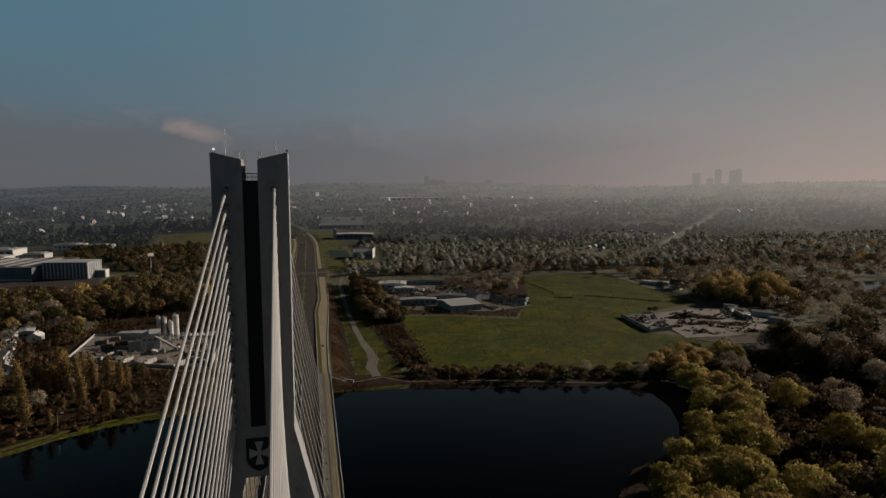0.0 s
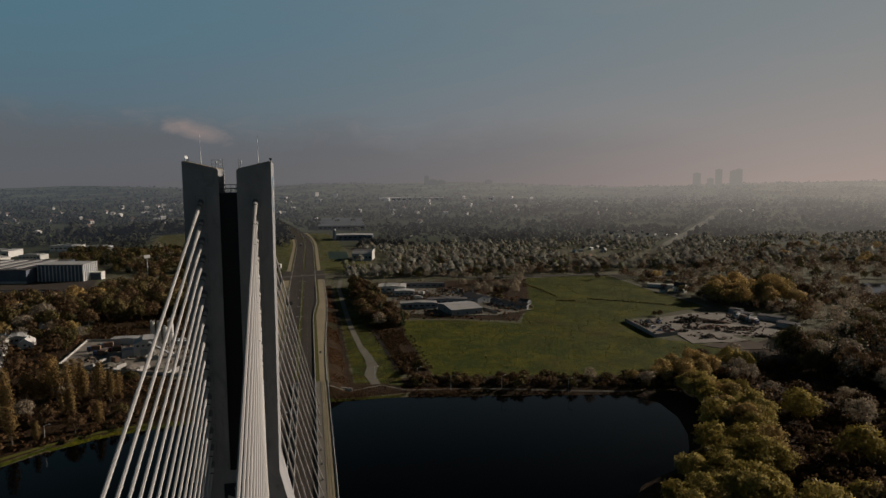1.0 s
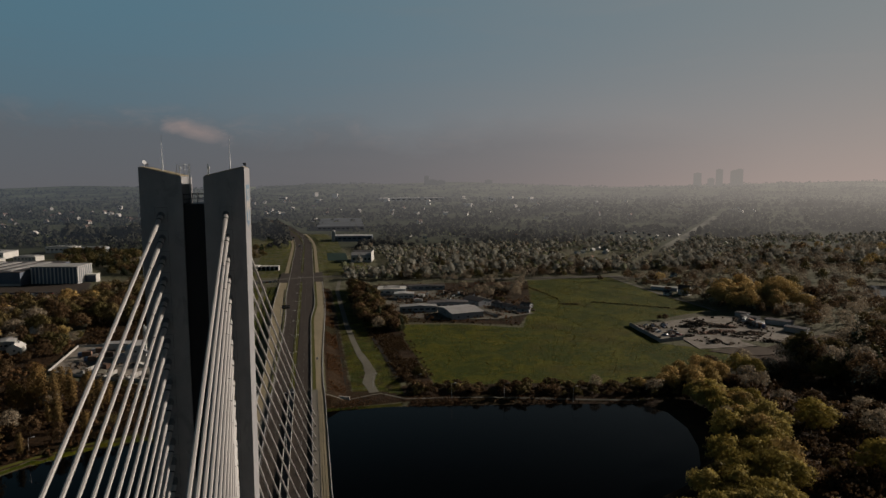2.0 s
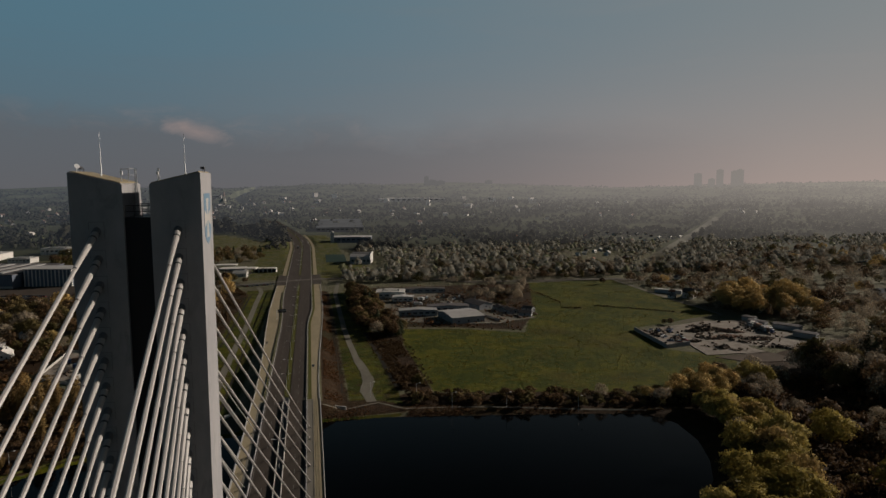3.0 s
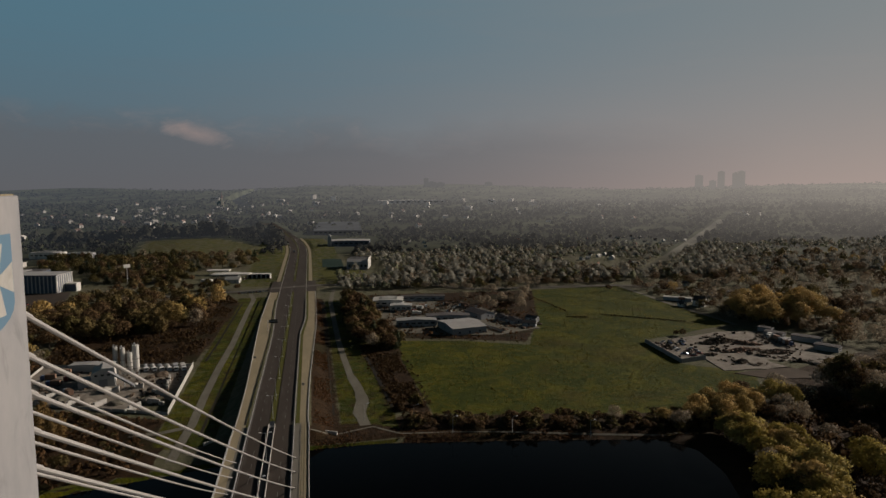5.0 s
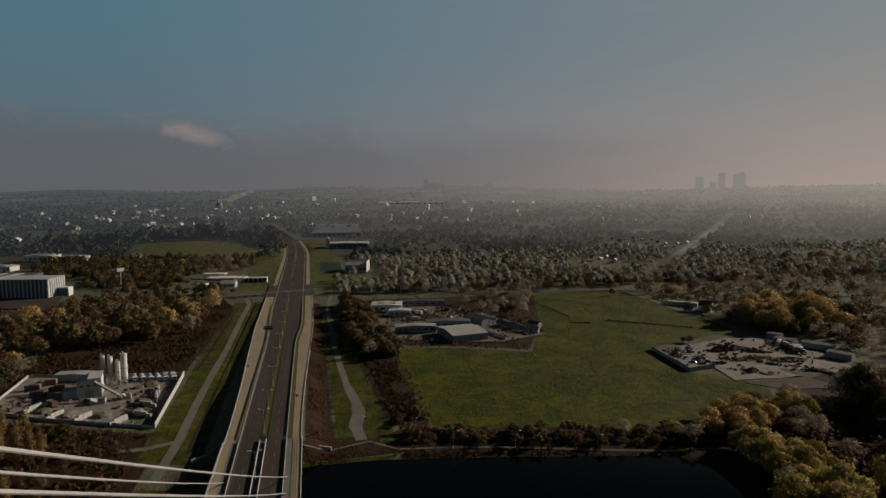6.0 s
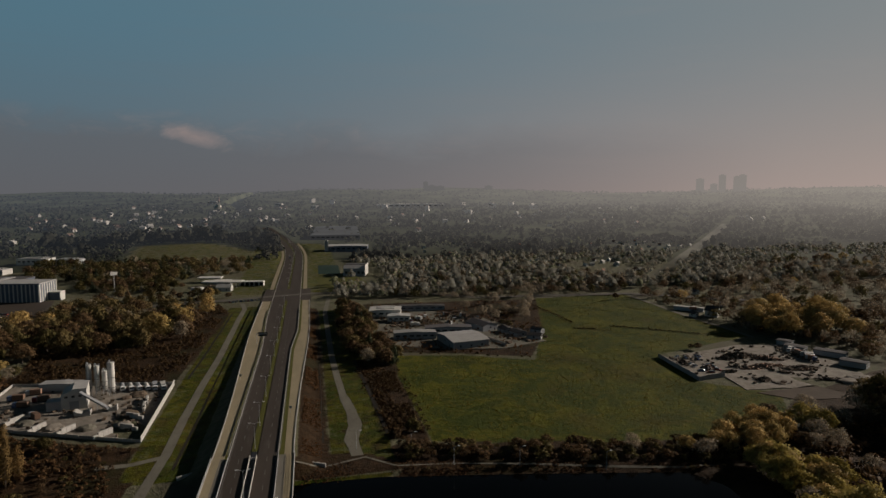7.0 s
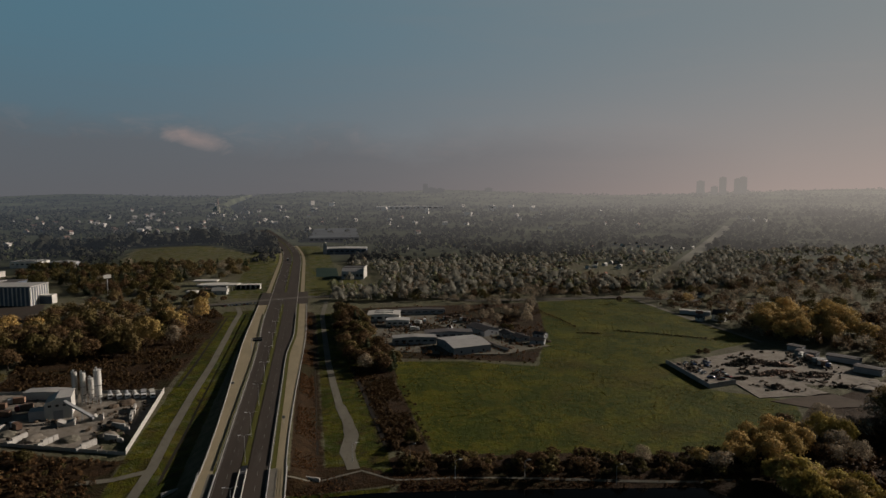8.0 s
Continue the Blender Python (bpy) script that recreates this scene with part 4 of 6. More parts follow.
def tree_kind(key, name, label, height, radius, base, mat, leaves, size, lumps, shape="round", variants=3):
    made = []
    for v in range(variants):
        h = height * (0.88 + 0.12 * v)
        ob = new(name)
        tagged(ob, label, "bush" if "bush" in name else "tree")
        tr = new("trunk", trunk_mesh("trunk", 11 * v + len(key), h, base, 0.045 * h ** 0.9 * 0.55, spread=radius * 0.6))
        cr = new("crown", crown_mesh("crown", 7 * v + 3 + len(key) * 13, h, radius, base, mat, leaves, size, lumps, shape))
        for o in (tr, cr):
            o.parent = ob
        made.append(ob)
    KINDS[key] = [made, [False] * variants, name]


tree_kind("willow", "willow_tree", "round willow with olive-gold autumn leaves", 13, 6.8, 1.5, LEAF_WILLOW, 2600, 0.42, 24)
tree_kind("gold", "golden_tree", "large tree with golden autumn leaves", 15, 7.0, 1.8, LEAF_GOLD, 2300, 0.44, 22)
tree_kind("brown", "brown_tree", "brown autumn tree with thinning leaves", 13, 6.0, 1.8, LEAF_BROWN, 1400, 0.43, 20)
tree_kind("grey", "bare_tree", "nearly bare grey-brown tree", 12, 5.6, 1.6, LEAF_GREY, 1250, 0.41, 20)
tree_kind("green", "olive_tree", "broad tree with dull olive leaves", 12, 6.2, 1.4, LEAF_GREEN, 1400, 0.46, 20)
tree_kind("poplar", "poplar_tree", "tall slim poplar with brown leaves", 19, 2.6, 2.0, LEAF_POPLAR, 1100, 0.4, 14, "tall")
tree_kind("spruce", "spruce_tree", "dark green spruce in the wood", 17, 3.4, 1.0, LEAF_DARK, 800, 0.5, 10, "cone")
tree_kind("bush", "bush", "low dark brown autumn bush", 3.6, 2.6, 0.3, LEAF_BROWN, 420, 0.3, 9)
tree_kind("greenbush", "bush", "low olive green bush", 3.4, 2.8, 0.3, LEAF_GREEN, 420, 0.3, 9)
TREES = random.Random(5)


def off_line(x, y):
    """Away from the cleared line to the north-east."""
    return abs((x - 428) * 0.768 - (y - 760) * 0.64) > 15


def plant(key, x, y, scale=1.0, group=""):
    made, used, _ = KINDS[key]
    k = TREES.randrange(len(made))
    m = pose(x, y, high(x, y) - 0.05, TREES.uniform(-3, 3), TREES.uniform(-3, 3), TREES.uniform(0, 360)) @ Matrix.Diagonal((scale * TREES.uniform(0.92, 1.08), scale * TREES.uniform(0.92, 1.08), scale * TREES.uniform(0.85, 1.15), 1))
    if used[k]:
        ob = copy_thing(made[k], Matrix.Identity(4))
    else:
        ob, used[k] = made[k], True
    ob.matrix_basis = m
    if group:
        tagged(ob, group=group)
    return ob


def joined_trees(name, rows, label):
    """Trees past counting: the same crowns and trunks, joined into one mesh."""
    verts, faces, mats, slots, norms, base = [], [], [], [], [], 0
    for kind, m in rows:
        ob = KINDS[kind][0][TREES.randrange(3)]
        for child in ob.children:
            me = child.data
            co = np.empty(len(me.vertices) * 3)
            me.vertices.foreach_get("co", co)
            co = co.reshape(-1, 3)
            if child.name.startswith("crown"):
                fs = np.arange(len(co)).reshape(-1, 4)
                pick = TREES.randrange(4)
                fs = fs[pick::4]
                nn = np.repeat(SOFT[me.name][pick::4], 4, axis=0) @ np.array(m.to_3x3()).T
                co = co[fs.ravel()].reshape(-1, 4, 3)
                mid = co.mean(axis=1, keepdims=True)
                co = (mid + (co - mid) * 1.5).reshape(-1, 3)
                fl = (np.arange(len(co)).reshape(-1, 4) + base).tolist()
            else:
                fl = [[v + base for v in p.vertices] for p in list(me.polygons)[:14]]
                nn = co * np.array([1.0, 1.0, 0.0]) + np.array([0.02, 0.0, 0.02])
                nn /= np.linalg.norm(nn, axis=1)[:, None]
            norms.append(nn)
            a = np.array(m)
            verts.append(co @ a[:3, :3].T + a[:3, 3])
            faces += fl
            mat = me.materials[0]
            if mat not in mats:
                mats.append(mat)
            slots += [mats.index(mat)] * len(fl)
            base += len(co)
    me = bpy.data.meshes.new(name)
    me.from_pydata(np.concatenate(verts).tolist(), [], faces)
    for mat in mats:
        me.materials.append(mat)
    me.polygons.foreach_set("material_index", slots)
    me.polygons.foreach_set("use_smooth", [True] * len(me.polygons))
    me.update()
    soften(me, np.concatenate(norms))
    tagged(new(name, me), label, "trees", kind="stuff")


def scatter(poly, spacing, mix, scale=(0.8, 1.15), group="", keep=1.0, away=None, stuff="", label=""):
    """Fill an outline with trees at about one spacing; mix: kinds and their shares."""
    xs, ys = [p[0] for p in poly], [p[1] for p in poly]
    pts = []
    y = min(ys)
    while y < max(ys):
        x = min(xs)
        while x < max(xs):
            pts.append((x + TREES.uniform(-0.45, 0.45) * spacing, y + TREES.uniform(-0.45, 0.45) * spacing))
            x += spacing
        y += spacing * 0.9
    if not pts:
        return
    a = np.array(pts)
    d = edge_distance(a[:, 0], a[:, 1], poly)
    w = edge_distance(a[:, 0], a[:, 1], LAKE)
    names, shares = zip(*mix)
    rows = []
    for (px, py), di, wi in zip(pts, d, w):
        if di < 0 and wi > 1.5 and TREES.random() < keep and (away is None or away(px, py)):
            kind, size = TREES.choices(names, shares)[0], TREES.uniform(*scale)
            if stuff:
                k = size * TREES.uniform(0.92, 1.08)
                rows.append((kind, pose(px, py, high(px, py) - 0.05, 0, 0, TREES.uniform(0, 360)) @ Matrix.Diagonal((k, k, size * TREES.uniform(0.85, 1.15), 1))))
            else:
                plant(kind, px, py, size, group)
    if stuff:
        joined_trees(stuff, rows, label)


# willows on the east bank, open brown scrub behind them, the tall wood farther on
scatter([(107, 140), (112, 172), (122, 190), (141, 203), (160, 219), (172, 238), (181, 260), (183, 286), (200, 287), (206, 266), (200, 243), (190, 226), (170, 196), (152, 170), (135, 140)], 7.4, [("willow", 8), ("green", 1), ("gold", 0.8), ("grey", 0.6)], (0.66, 1.05), "willows on the east bank")
scatter([(70, 50), (86, 110), (107, 140), (150, 160), (180, 176), (215, 150), (150, 40)], 13.5, [("willow", 5), ("brown", 2), ("green", 1)], (0.85, 1.2), keep=0.85)
scatter([(168, 186), (196, 228), (206, 262), (224, 272), (262, 252), (262, 214), (215, 184), (185, 176)], 6.0, [("bush", 5), ("greenbush", 1)], (0.7, 1.5), keep=0.75, stuff="brown_scrub", label="open brown scrub between the willows and the wood")
for x, y, k, q in ((214, 236, "willow", 1.15), (221, 247, "willow", 0.9), (234, 226, "grey", 1.2), (242, 234, "brown", 1.0), (205, 197, "willow", 1.15), (214, 190, "willow", 0.95), (226, 206, "brown", 0.9), (252, 214, "willow", 1.0),
                   (247, 246, "grey", 0.95), (236, 262, "brown", 0.8), (228, 272, "grey", 0.7), (262, 226, "brown", 1.1), (268, 206, "willow", 1.1), (284, 214, "brown", 1.2), (240, 184, "willow", 1.1), (262, 188, "brown", 1.1)):
    plant(k, x, y, q)
scatter([(180, 176), (240, 180), (300, 205), (340, 190), (300, 130), (215, 140)], 15, [("willow", 4), ("brown", 3), ("grey", 2)], (0.9, 1.3), keep=0.8)
scatter([(184, 290), (205, 298), (222, 306), (236, 318), (228, 326), (205, 316), (188, 306)], 7.0, [("gold", 6), ("brown", 1.5), ("grey", 1)], (0.55, 0.85), "golden trees at the corner of the meadow")
scatter([(205, 286), (232, 290), (256, 312), (262, 340), (244, 326), (222, 302)], 9.5, [("grey", 4), ("willow", 2), ("brown", 3)], (0.6, 0.95))
scatter([(262, 318), (268, 292), (284, 246), (330, 228), (400, 300), (360, 352), (305, 338)], 10.0, [("brown", 2), ("green", 2.5), ("grey", 4), ("spruce", 1.2)], (1.1, 1.5), "tall wood east of the lake")
scatter([(330, 228), (420, 200), (700, 260), (760, 420), (560, 420), (420, 375), (362, 354), (400, 300)], 13.5, [("brown", 2), ("green", 1.5), ("grey", 5), ("willow", 1)], (0.9, 1.35), stuff="eastern_wood", label="autumn wood east of the lake")
scatter([(352, 400), (420, 380), (560, 420), (640, 440), (620, 480), (590, 500), (520, 480), (420, 440), (372, 432)], 13, [("brown", 2), ("green", 2), ("grey", 4)], (0.7, 1.1), stuff="wood_behind_yard", label="mixed autumn wood behind the scrap yard")
scatter([(345, 462), (400, 448), (430, 470), (400, 520), (352, 512)], 12.5, [("gold", 6), ("brown", 1), ("grey", 0.7)], (1.0, 1.5), "golden trees behind the yard")
scatter([(430, 470), (500, 495), (560, 560), (640, 560), (900, 480), (1000, 760), (700, 860), (470, 720), (420, 600), (400, 525)], 17, [("brown", 3), ("grey", 6), ("gold", 0.6), ("green", 1.2)], (0.6, 1.15), keep=0.8, away=off_line, stuff="eastern_gardens_wood", label="thin autumn woods beyond the meadow")
scatter([(338, 478), (346, 462), (352, 512), (400, 525), (420, 600), (462, 640), (420, 612), (372, 648), (340, 655), (337, 600)], 9.5, [("grey", 4), ("brown", 3), ("green", 2), ("bush", 3), ("gold", 0.4)], (0.45, 0.85), keep=0.75, stuff="meadow_edge_wood", label="garden trees and hedges beside the meadow track",
        away=lambda x, y: math.dist((x, y), (349, 541)) > 11 and math.dist((x, y), (343, 566)) > 13)
scatter([(560, 420), (760, 420), (900, 480), (640, 560), (590, 545), (592, 500), (640, 440)], 13, [("grey", 4), ("brown", 3), ("green", 1.5), ("gold", 0.5)], (0.7, 1.1), stuff="pond_wood", label="thin autumn wood round the pond")
scatter([(432, 445), (500, 478), (498, 492), (520, 520), (560, 558), (500, 500), (435, 468)], 10, [("grey", 4), ("brown", 3), ("bush", 2)], (0.5, 0.9), stuff="pond_bushes", label="trees and bushes beside the pond")
scatter([(-160, 470), (-175, 400), (-330, 440), (-340, 640), (-230, 640), (-225, 560), (-300, 545), (-230, 505)], 13, [("brown", 4), ("green", 2), ("grey", 1)], (0.6, 1.0), keep=0.55, stuff="western_gardens", label="brown trees among workshops",
        away=lambda x, y: min(math.dist((x, y), q) for q in ((-179, 430), (-181, 466), (-221, 545), (-158, 374), (-171, 400), (-170, 445), (-187, 457), (-178, 498))) > 12)
scatter([(350, 440), (372, 432), (420, 440), (505, 478), (500, 492), (430, 470), (400, 448), (352, 460)], 9, [("grey", 4), ("brown", 3), ("bush", 2), ("green", 1)], (0.5, 0.9), stuff="yard_edge_wood", label="trees and bushes behind the scrap yard")
scatter([(58, 310), (104, 301.5), (162, 290.5), (178, 286), (178, 289), (135, 297.8), (95, 307.6), (58, 314)], 2.2, [("bush", 5), ("greenbush", 1)], (0.18, 0.34), stuff="shore_reeds", label="low dark growth at the water's edge")
# bushes along the shore and round the meadow
scatter([(56, 320), (75, 317), (135, 302), (186, 292), (200, 307), (146, 317), (72, 331), (58, 334)], 4.2, [("bush", 5), ("greenbush", 2)], (0.45, 1.25), "bushes along the shore", keep=0.85)
for x, y, k, s in ((66, 349, "greenbush", 1.7), (104, 318, "brown", 0.5), (110, 316, "brown", 0.5), (150, 309, "grey", 0.55), (172, 305, "gold", 0.5), (184, 303, "gold", 0.6), (58, 343, "bush", 1.0),
                   (192, 310, "gold", 0.65), (201, 316, "gold", 0.6), (176, 298, "grey", 0.8), (306, 628, "brown", 0.5), (272, 447, "brown", 0.45), (268, 449, "brown", 0.4)):
    plant(k, x, y, s)
scatter([(68, 345), (75, 345), (76, 400), (73, 440), (78, 474), (66, 478), (70, 430), (70, 390)], 3.6, [("bush", 4), ("greenbush", 1)], (0.2, 0.5), keep=0.7, stuff="meadow_hedge", label="brown hedge of bushes beside the meadow")
scatter([(49, 400), (52, 400), (54, 345), (57, 345), (50, 480), (46, 480)], 5.0, [("bush", 4), ("greenbush", 2)], (0.25, 0.5))
scatter([(43, 496), (50, 470), (62, 448), (72, 446), (77, 490), (66, 520), (68, 580), (60, 640), (47, 640), (44, 560)], 7.6, [("green", 3), ("brown", 3), ("grey", 0.4), ("spruce", 0.8)], (0.6, 0.95), "tree row beside the track")
scatter([(186, 520), (232, 640), (150, 640), (160, 560)], 9, [("bush", 4), ("greenbush", 2), ("grey", 2)], (0.6, 1.0), keep=0.6)
scatter([(78, 480), (117, 471), (158, 452), (162, 460), (120, 478), (80, 490)], 5, [("bush", 4), ("greenbush", 1)], (0.25, 0.5), keep=0.6)
# lines of rank grass and low bushes across the meadow
for ax, ay, bx, by, n in ((217, 524, 232, 517, 8), (248, 523, 300, 487, 22), (221, 624, 225, 545, 16)):
    rows = []
    for k in range(3 * n):
        f, q = k / (3 * n - 1), TREES.uniform(0.2, 0.42)
        x, y = ax + (bx - ax) * f + TREES.uniform(-0.8, 0.8), ay + (by - ay) * f + TREES.uniform(-0.8, 0.8)
        rows.append(("bush" if k % 3 else "greenbush", pose(x, y, high(x, y), 0, 0, 40 * k) @ Matrix.Scale(q, 4)))
    joined_trees("ditch_growth", rows, "line of rank growth along a meadow ditch")
# woods west of the road
scatter([(-62, 545), (-100, 520), (-170, 500), (-240, 508), (-230, 560), (-150, 600), (-62, 600)], 13, [("brown", 4), ("green", 4), ("grey", 1.0), ("gold", 0.2)], (0.8, 1.25), "wood west of the road")
scatter([(-62, 600), (-150, 600), (-230, 560), (-330, 540), (-360, 610), (-280, 622), (-205, 630), (-195, 690), (-160, 690), (-95, 670), (-60, 640)], 13.5, [("brown", 4), ("green", 4), ("grey", 1), ("gold", 0.3)], (0.7, 1.2), stuff="western_wood", label="autumn wood west of the road")
scatter([(-137, 472), (-150, 380), (-330, 420), (-340, 520), (-170, 500)], 13, [("brown", 3), ("grey", 2), ("green", 1.5), ("gold", 0.4)], (0.6, 1.05), keep=0.75, away=lambda x, y: min(math.dist((x, y), q) for q in ((-158, 374), (-171, 400), (-170, 445), (-187, 457), (-178, 498))) > 10, stuff="wood_behind_plant", label="brown wood west of the concrete plant")
scatter([(-62, 299), (-100, 283), (-140, 262), (-230, 215), (-260, 330), (-150, 372), (-112, 372), (-50, 352), (-46, 322)], 9.5, [("brown", 2), ("poplar", 3), ("grey", 1), ("bush", 4), ("green", 1.2)], (0.4, 0.85), keep=0.62, away=lambda x, y: x < -84 or y < 318)
scatter([(-50, 320), (-47, 352), (-108, 376), (-84, 318)], 5.5, [("bush", 4), ("greenbush", 1)], (0.3, 0.7), keep=0.7, stuff="plant_scrub", label="low brown scrub below the concrete plant")
for x, y in ((-117, 341), (-113, 338), (-109, 340), (-121, 336), (-128, 322), (-131, 328), (-86, 327), (-96, 306), (-92, 330), (-105, 343), (-125, 340), (-135, 336), (-140, 330), (-84, 333), (-118, 347), (-101, 336)):
    plant("poplar", x, y, TREES.uniform(0.65, 0.95))
scatter([(-56, 640), (-66, 690), (-150, 690), (-175, 760), (-100, 830), (-52, 800)], 11, [("brown", 3), ("green", 2), ("gold", 0.4)], (0.45, 0.9), keep=0.5, away=lambda x, y: not (-112 < x < -22 and 738 < y < 850))
scatter([(-200, 790), (-250, 900), (-230, 1000), (-150, 1000), (-60, 1010), (-48, 890), (-120, 858)], 13, [("green", 5), ("grey", 0.7), ("spruce", 1.6), ("brown", 2)], (0.6, 1.05), keep=0.8, stuff="wood_below_hill", label="dull wood at the foot of the hill field")
scatter([(-205, 772), (-128, 770), (-118, 850), (-150, 1000), (-335, 1020), (-310, 905), (-232, 850)], 12, [("green", 5), ("brown", 2), ("spruce", 2)], (0.6, 1.05), keep=0.85, stuff="factory_wood", label="dark wood behind the factory", away=lambda x, y: math.dist((x, y), (-174, 779)) > 8)
# gardens east of the road
scatter([(70, 640), (90, 690), (180, 650), (230, 660), (330, 672), (420, 615), (460, 640), (440, 760), (330, 800), (120, 800), (100, 740)], 11.5, [("grey", 4), ("brown", 2), ("green", 2)], (0.5, 0.85), keep=0.85, stuff="allotment_trees", label="garden trees behind the depot", away=lambda x, y: off_line(x, y) and not (60 < x < 175 and 700 < y < 740))
for kind in KINDS.values():
    for ob, done in zip(kind[0], kind[1]):
        if not done:
            for o in list(ob.children) + [ob]:
                bpy.data.objects.remove(o)

# ---- far woods and gardens ----


def far_woods(name, count, region, size, mat, label, seed, flat=1.0, K=16, sheet_size=0.34):
    """Rounded little crowns, each a ragged cluster of leaf sheets, joined into one mesh."""
    rng = np.random.default_rng(seed)
    pts = []
    while sum(len(p) for p in pts) < count:
        pts.append(region(rng, count))
    xy = np.concatenate(pts)[:count]
    z = land_z(xy[:, 0], xy[:, 1])
    sc = size * np.clip(np.exp(rng.normal(-0.12, 0.32, count)), 0.4, 1.9)
    tall = flat * rng.uniform(0.75, 1.5, count)
    d = rng.normal(size=(count, K, 3))
    d /= np.linalg.norm(d, axis=2)[..., None]
    d[..., 2] = np.abs(d[..., 2]) * 1.0 - 0.15
    c = np.stack([xy[:, 0], xy[:, 1], z + sc * 0.75 * tall], -1)[:, None] + d * sc[:, None, None] * np.stack([0.62 + 0 * tall, 0.62 + 0 * tall, 0.75 * tall], -1)[:, None] * rng.uniform(0.75, 1.1, (count, K, 1))
    n = d + rng.normal(scale=0.4, size=d.shape)
    n /= np.linalg.norm(n, axis=2)[..., None]
    u = np.cross(n, rng.normal(size=d.shape))
    u /= np.linalg.norm(u, axis=2)[..., None]
    v = np.cross(n, u)
    s = (sc[:, None, None] * sheet_size) * rng.uniform(0.7, 1.3, (count, K, 1))
    verts = np.stack([c - u * s, c - v * s * 0.8 + u * s * 0.1, c + u * s, c + v * s], 2).reshape(-1, 3)
    m = count * K
    me = bpy.data.meshes.new(name)
    me.vertices.add(4 * m)
    me.vertices.foreach_set("co", verts.astype(np.float32).ravel())
    me.loops.add(4 * m)
    me.loops.foreach_set("vertex_index", np.arange(4 * m, dtype=np.int32))
    me.polygons.add(m)
    me.polygons.foreach_set("loop_start", np.arange(0, 4 * m, 4, dtype=np.int32))
    me.update(calc_edges=True)
    me.materials.append(mat)
    me.polygons.foreach_set("use_smooth", [True] * m)
    me.update()
    soft = d + 0.25 * n + np.array([0, 0, 0.95])
    soft /= np.linalg.norm(soft, axis=2)[..., None]
    soften(me, np.repeat(soft.reshape(-1, 3), 4, axis=0))
    tagged(new(name, me), label, "trees", kind="stuff")


def clear(x, y):
    """Away from roads, fields and yards."""
    ok = (np.abs(x - road_x(y)) > np.where(y < 1000, 30, 22)) | (y > 1760)
    for poly in (MEADOW, HILL_FIELD, [(20, 800), (105, 790), (108, 905), (66, 1010), (140, 1200), (140, 1290), (20, 1290)], [(-480, 690), (-190, 690), (-160, 800), (-230, 930), (-330, 1130), (-520, 1130)]):
        ok &= edge_distance(x, y, poly) > 3
    # the cleared line to the north-east
    t = ((x - 428) * 0.64 + (y - 760) * 0.768)
    ok &= ~((np.abs((x - 428) * 0.768 - (y - 760) * 0.64) < 12) & (t > -30) & (t < 1500))
    # streets
    ok &= np.abs(np.sin(x * 0.021 + y * 0.006)) > 0.05
    return ok


def band(y0, y1, spread):
    def region(rng, n):
        y = y0 + (y1 - y0) * rng.random(n) ** 1.2
        x = (rng.random(n) - 0.42) * y * spread
        k = clear(x, y) & (np.sin(x * 0.017 + 1) * np.sin(y * 0.013) + rng.random(n) > 0.2) & ~((y < 1010) & (x < 45)) & ~((np.abs(x) < 330) & (y < 690))
        return np.stack([x[k], y[k]], -1)
    return region


far_woods("garden_trees", 2900, band(690, 1010, 2.1), 4.9, GARDEN_TREES_HAZED, "grey-brown garden trees of the allotments", 21, K=34, sheet_size=0.25)
far_woods("garden_shrubs", 2100, band(690, 1010, 2.1), 3.2, GARDEN_GREEN_HAZED, "olive garden shrubs of the allotments", 22, K=34, sheet_size=0.25)
far_woods("garden_hedges", 1500, band(690, 1010, 2.1), 3.6, GARDEN_BROWN_HAZED, "brown hedges and shrubs of the allotments", 26, K=34, sheet_size=0.25)
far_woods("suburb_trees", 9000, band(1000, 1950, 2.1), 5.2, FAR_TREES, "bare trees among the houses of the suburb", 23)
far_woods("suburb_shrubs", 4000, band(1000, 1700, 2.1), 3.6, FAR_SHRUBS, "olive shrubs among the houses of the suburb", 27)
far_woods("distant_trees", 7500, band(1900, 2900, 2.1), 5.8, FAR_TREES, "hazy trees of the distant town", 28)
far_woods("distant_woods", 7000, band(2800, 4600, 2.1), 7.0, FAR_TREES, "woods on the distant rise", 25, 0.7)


def within(poly):
    xs, ys = [p[0] for p in poly], [p[1] for p in poly]

    def region(rng, n):
        x, y = rng.uniform(min(xs), max(xs), n), rng.uniform(min(ys), max(ys), n)
        k = (edge_distance(x, y, poly) < -1.5) & (np.sin(x * 0.13 + 2) * np.sin(y * 0.11 + x * 0.03) + rng.random(n) > 0.25)
        return np.stack([x[k], y[k]], -1)
    return region


far_woods("wood_behind_hill", 420, within([(-420, 1240), (-60, 1260), (-35, 1130), (-20, 1135), (-36, 1310), (-420, 1330)]), 9.0, FAR_TREES, "dark wood behind the hill field", 47, 1.0, 30, 0.26)
TUFT = leaf_material("rank_grass", (0.105, 0.11, 0.014), (0.165, 0.155, 0.024), (0.16, 0.125, 0.03))
far_woods("meadow_tufts", 6000, within(MEADOW), 0.36, TUFT, "rank tufts of grass in the meadow", 41, 0.35)
far_woods("scrub_tufts", 2600, within(SCRUB_LEFT), 1.1, WEEDS, "dry red-brown weeds in the scrub", 42)
far_woods("strip_tufts", 1900, within(WEED_STRIP), 0.75, WEEDS, "dry red-brown weeds beside the meadow", 43, 0.45)
far_woods("slope_tufts", 2600, within(DRY_SLOPE), 0.5, WEEDS, "dry weeds on the road bank", 44, 0.4)
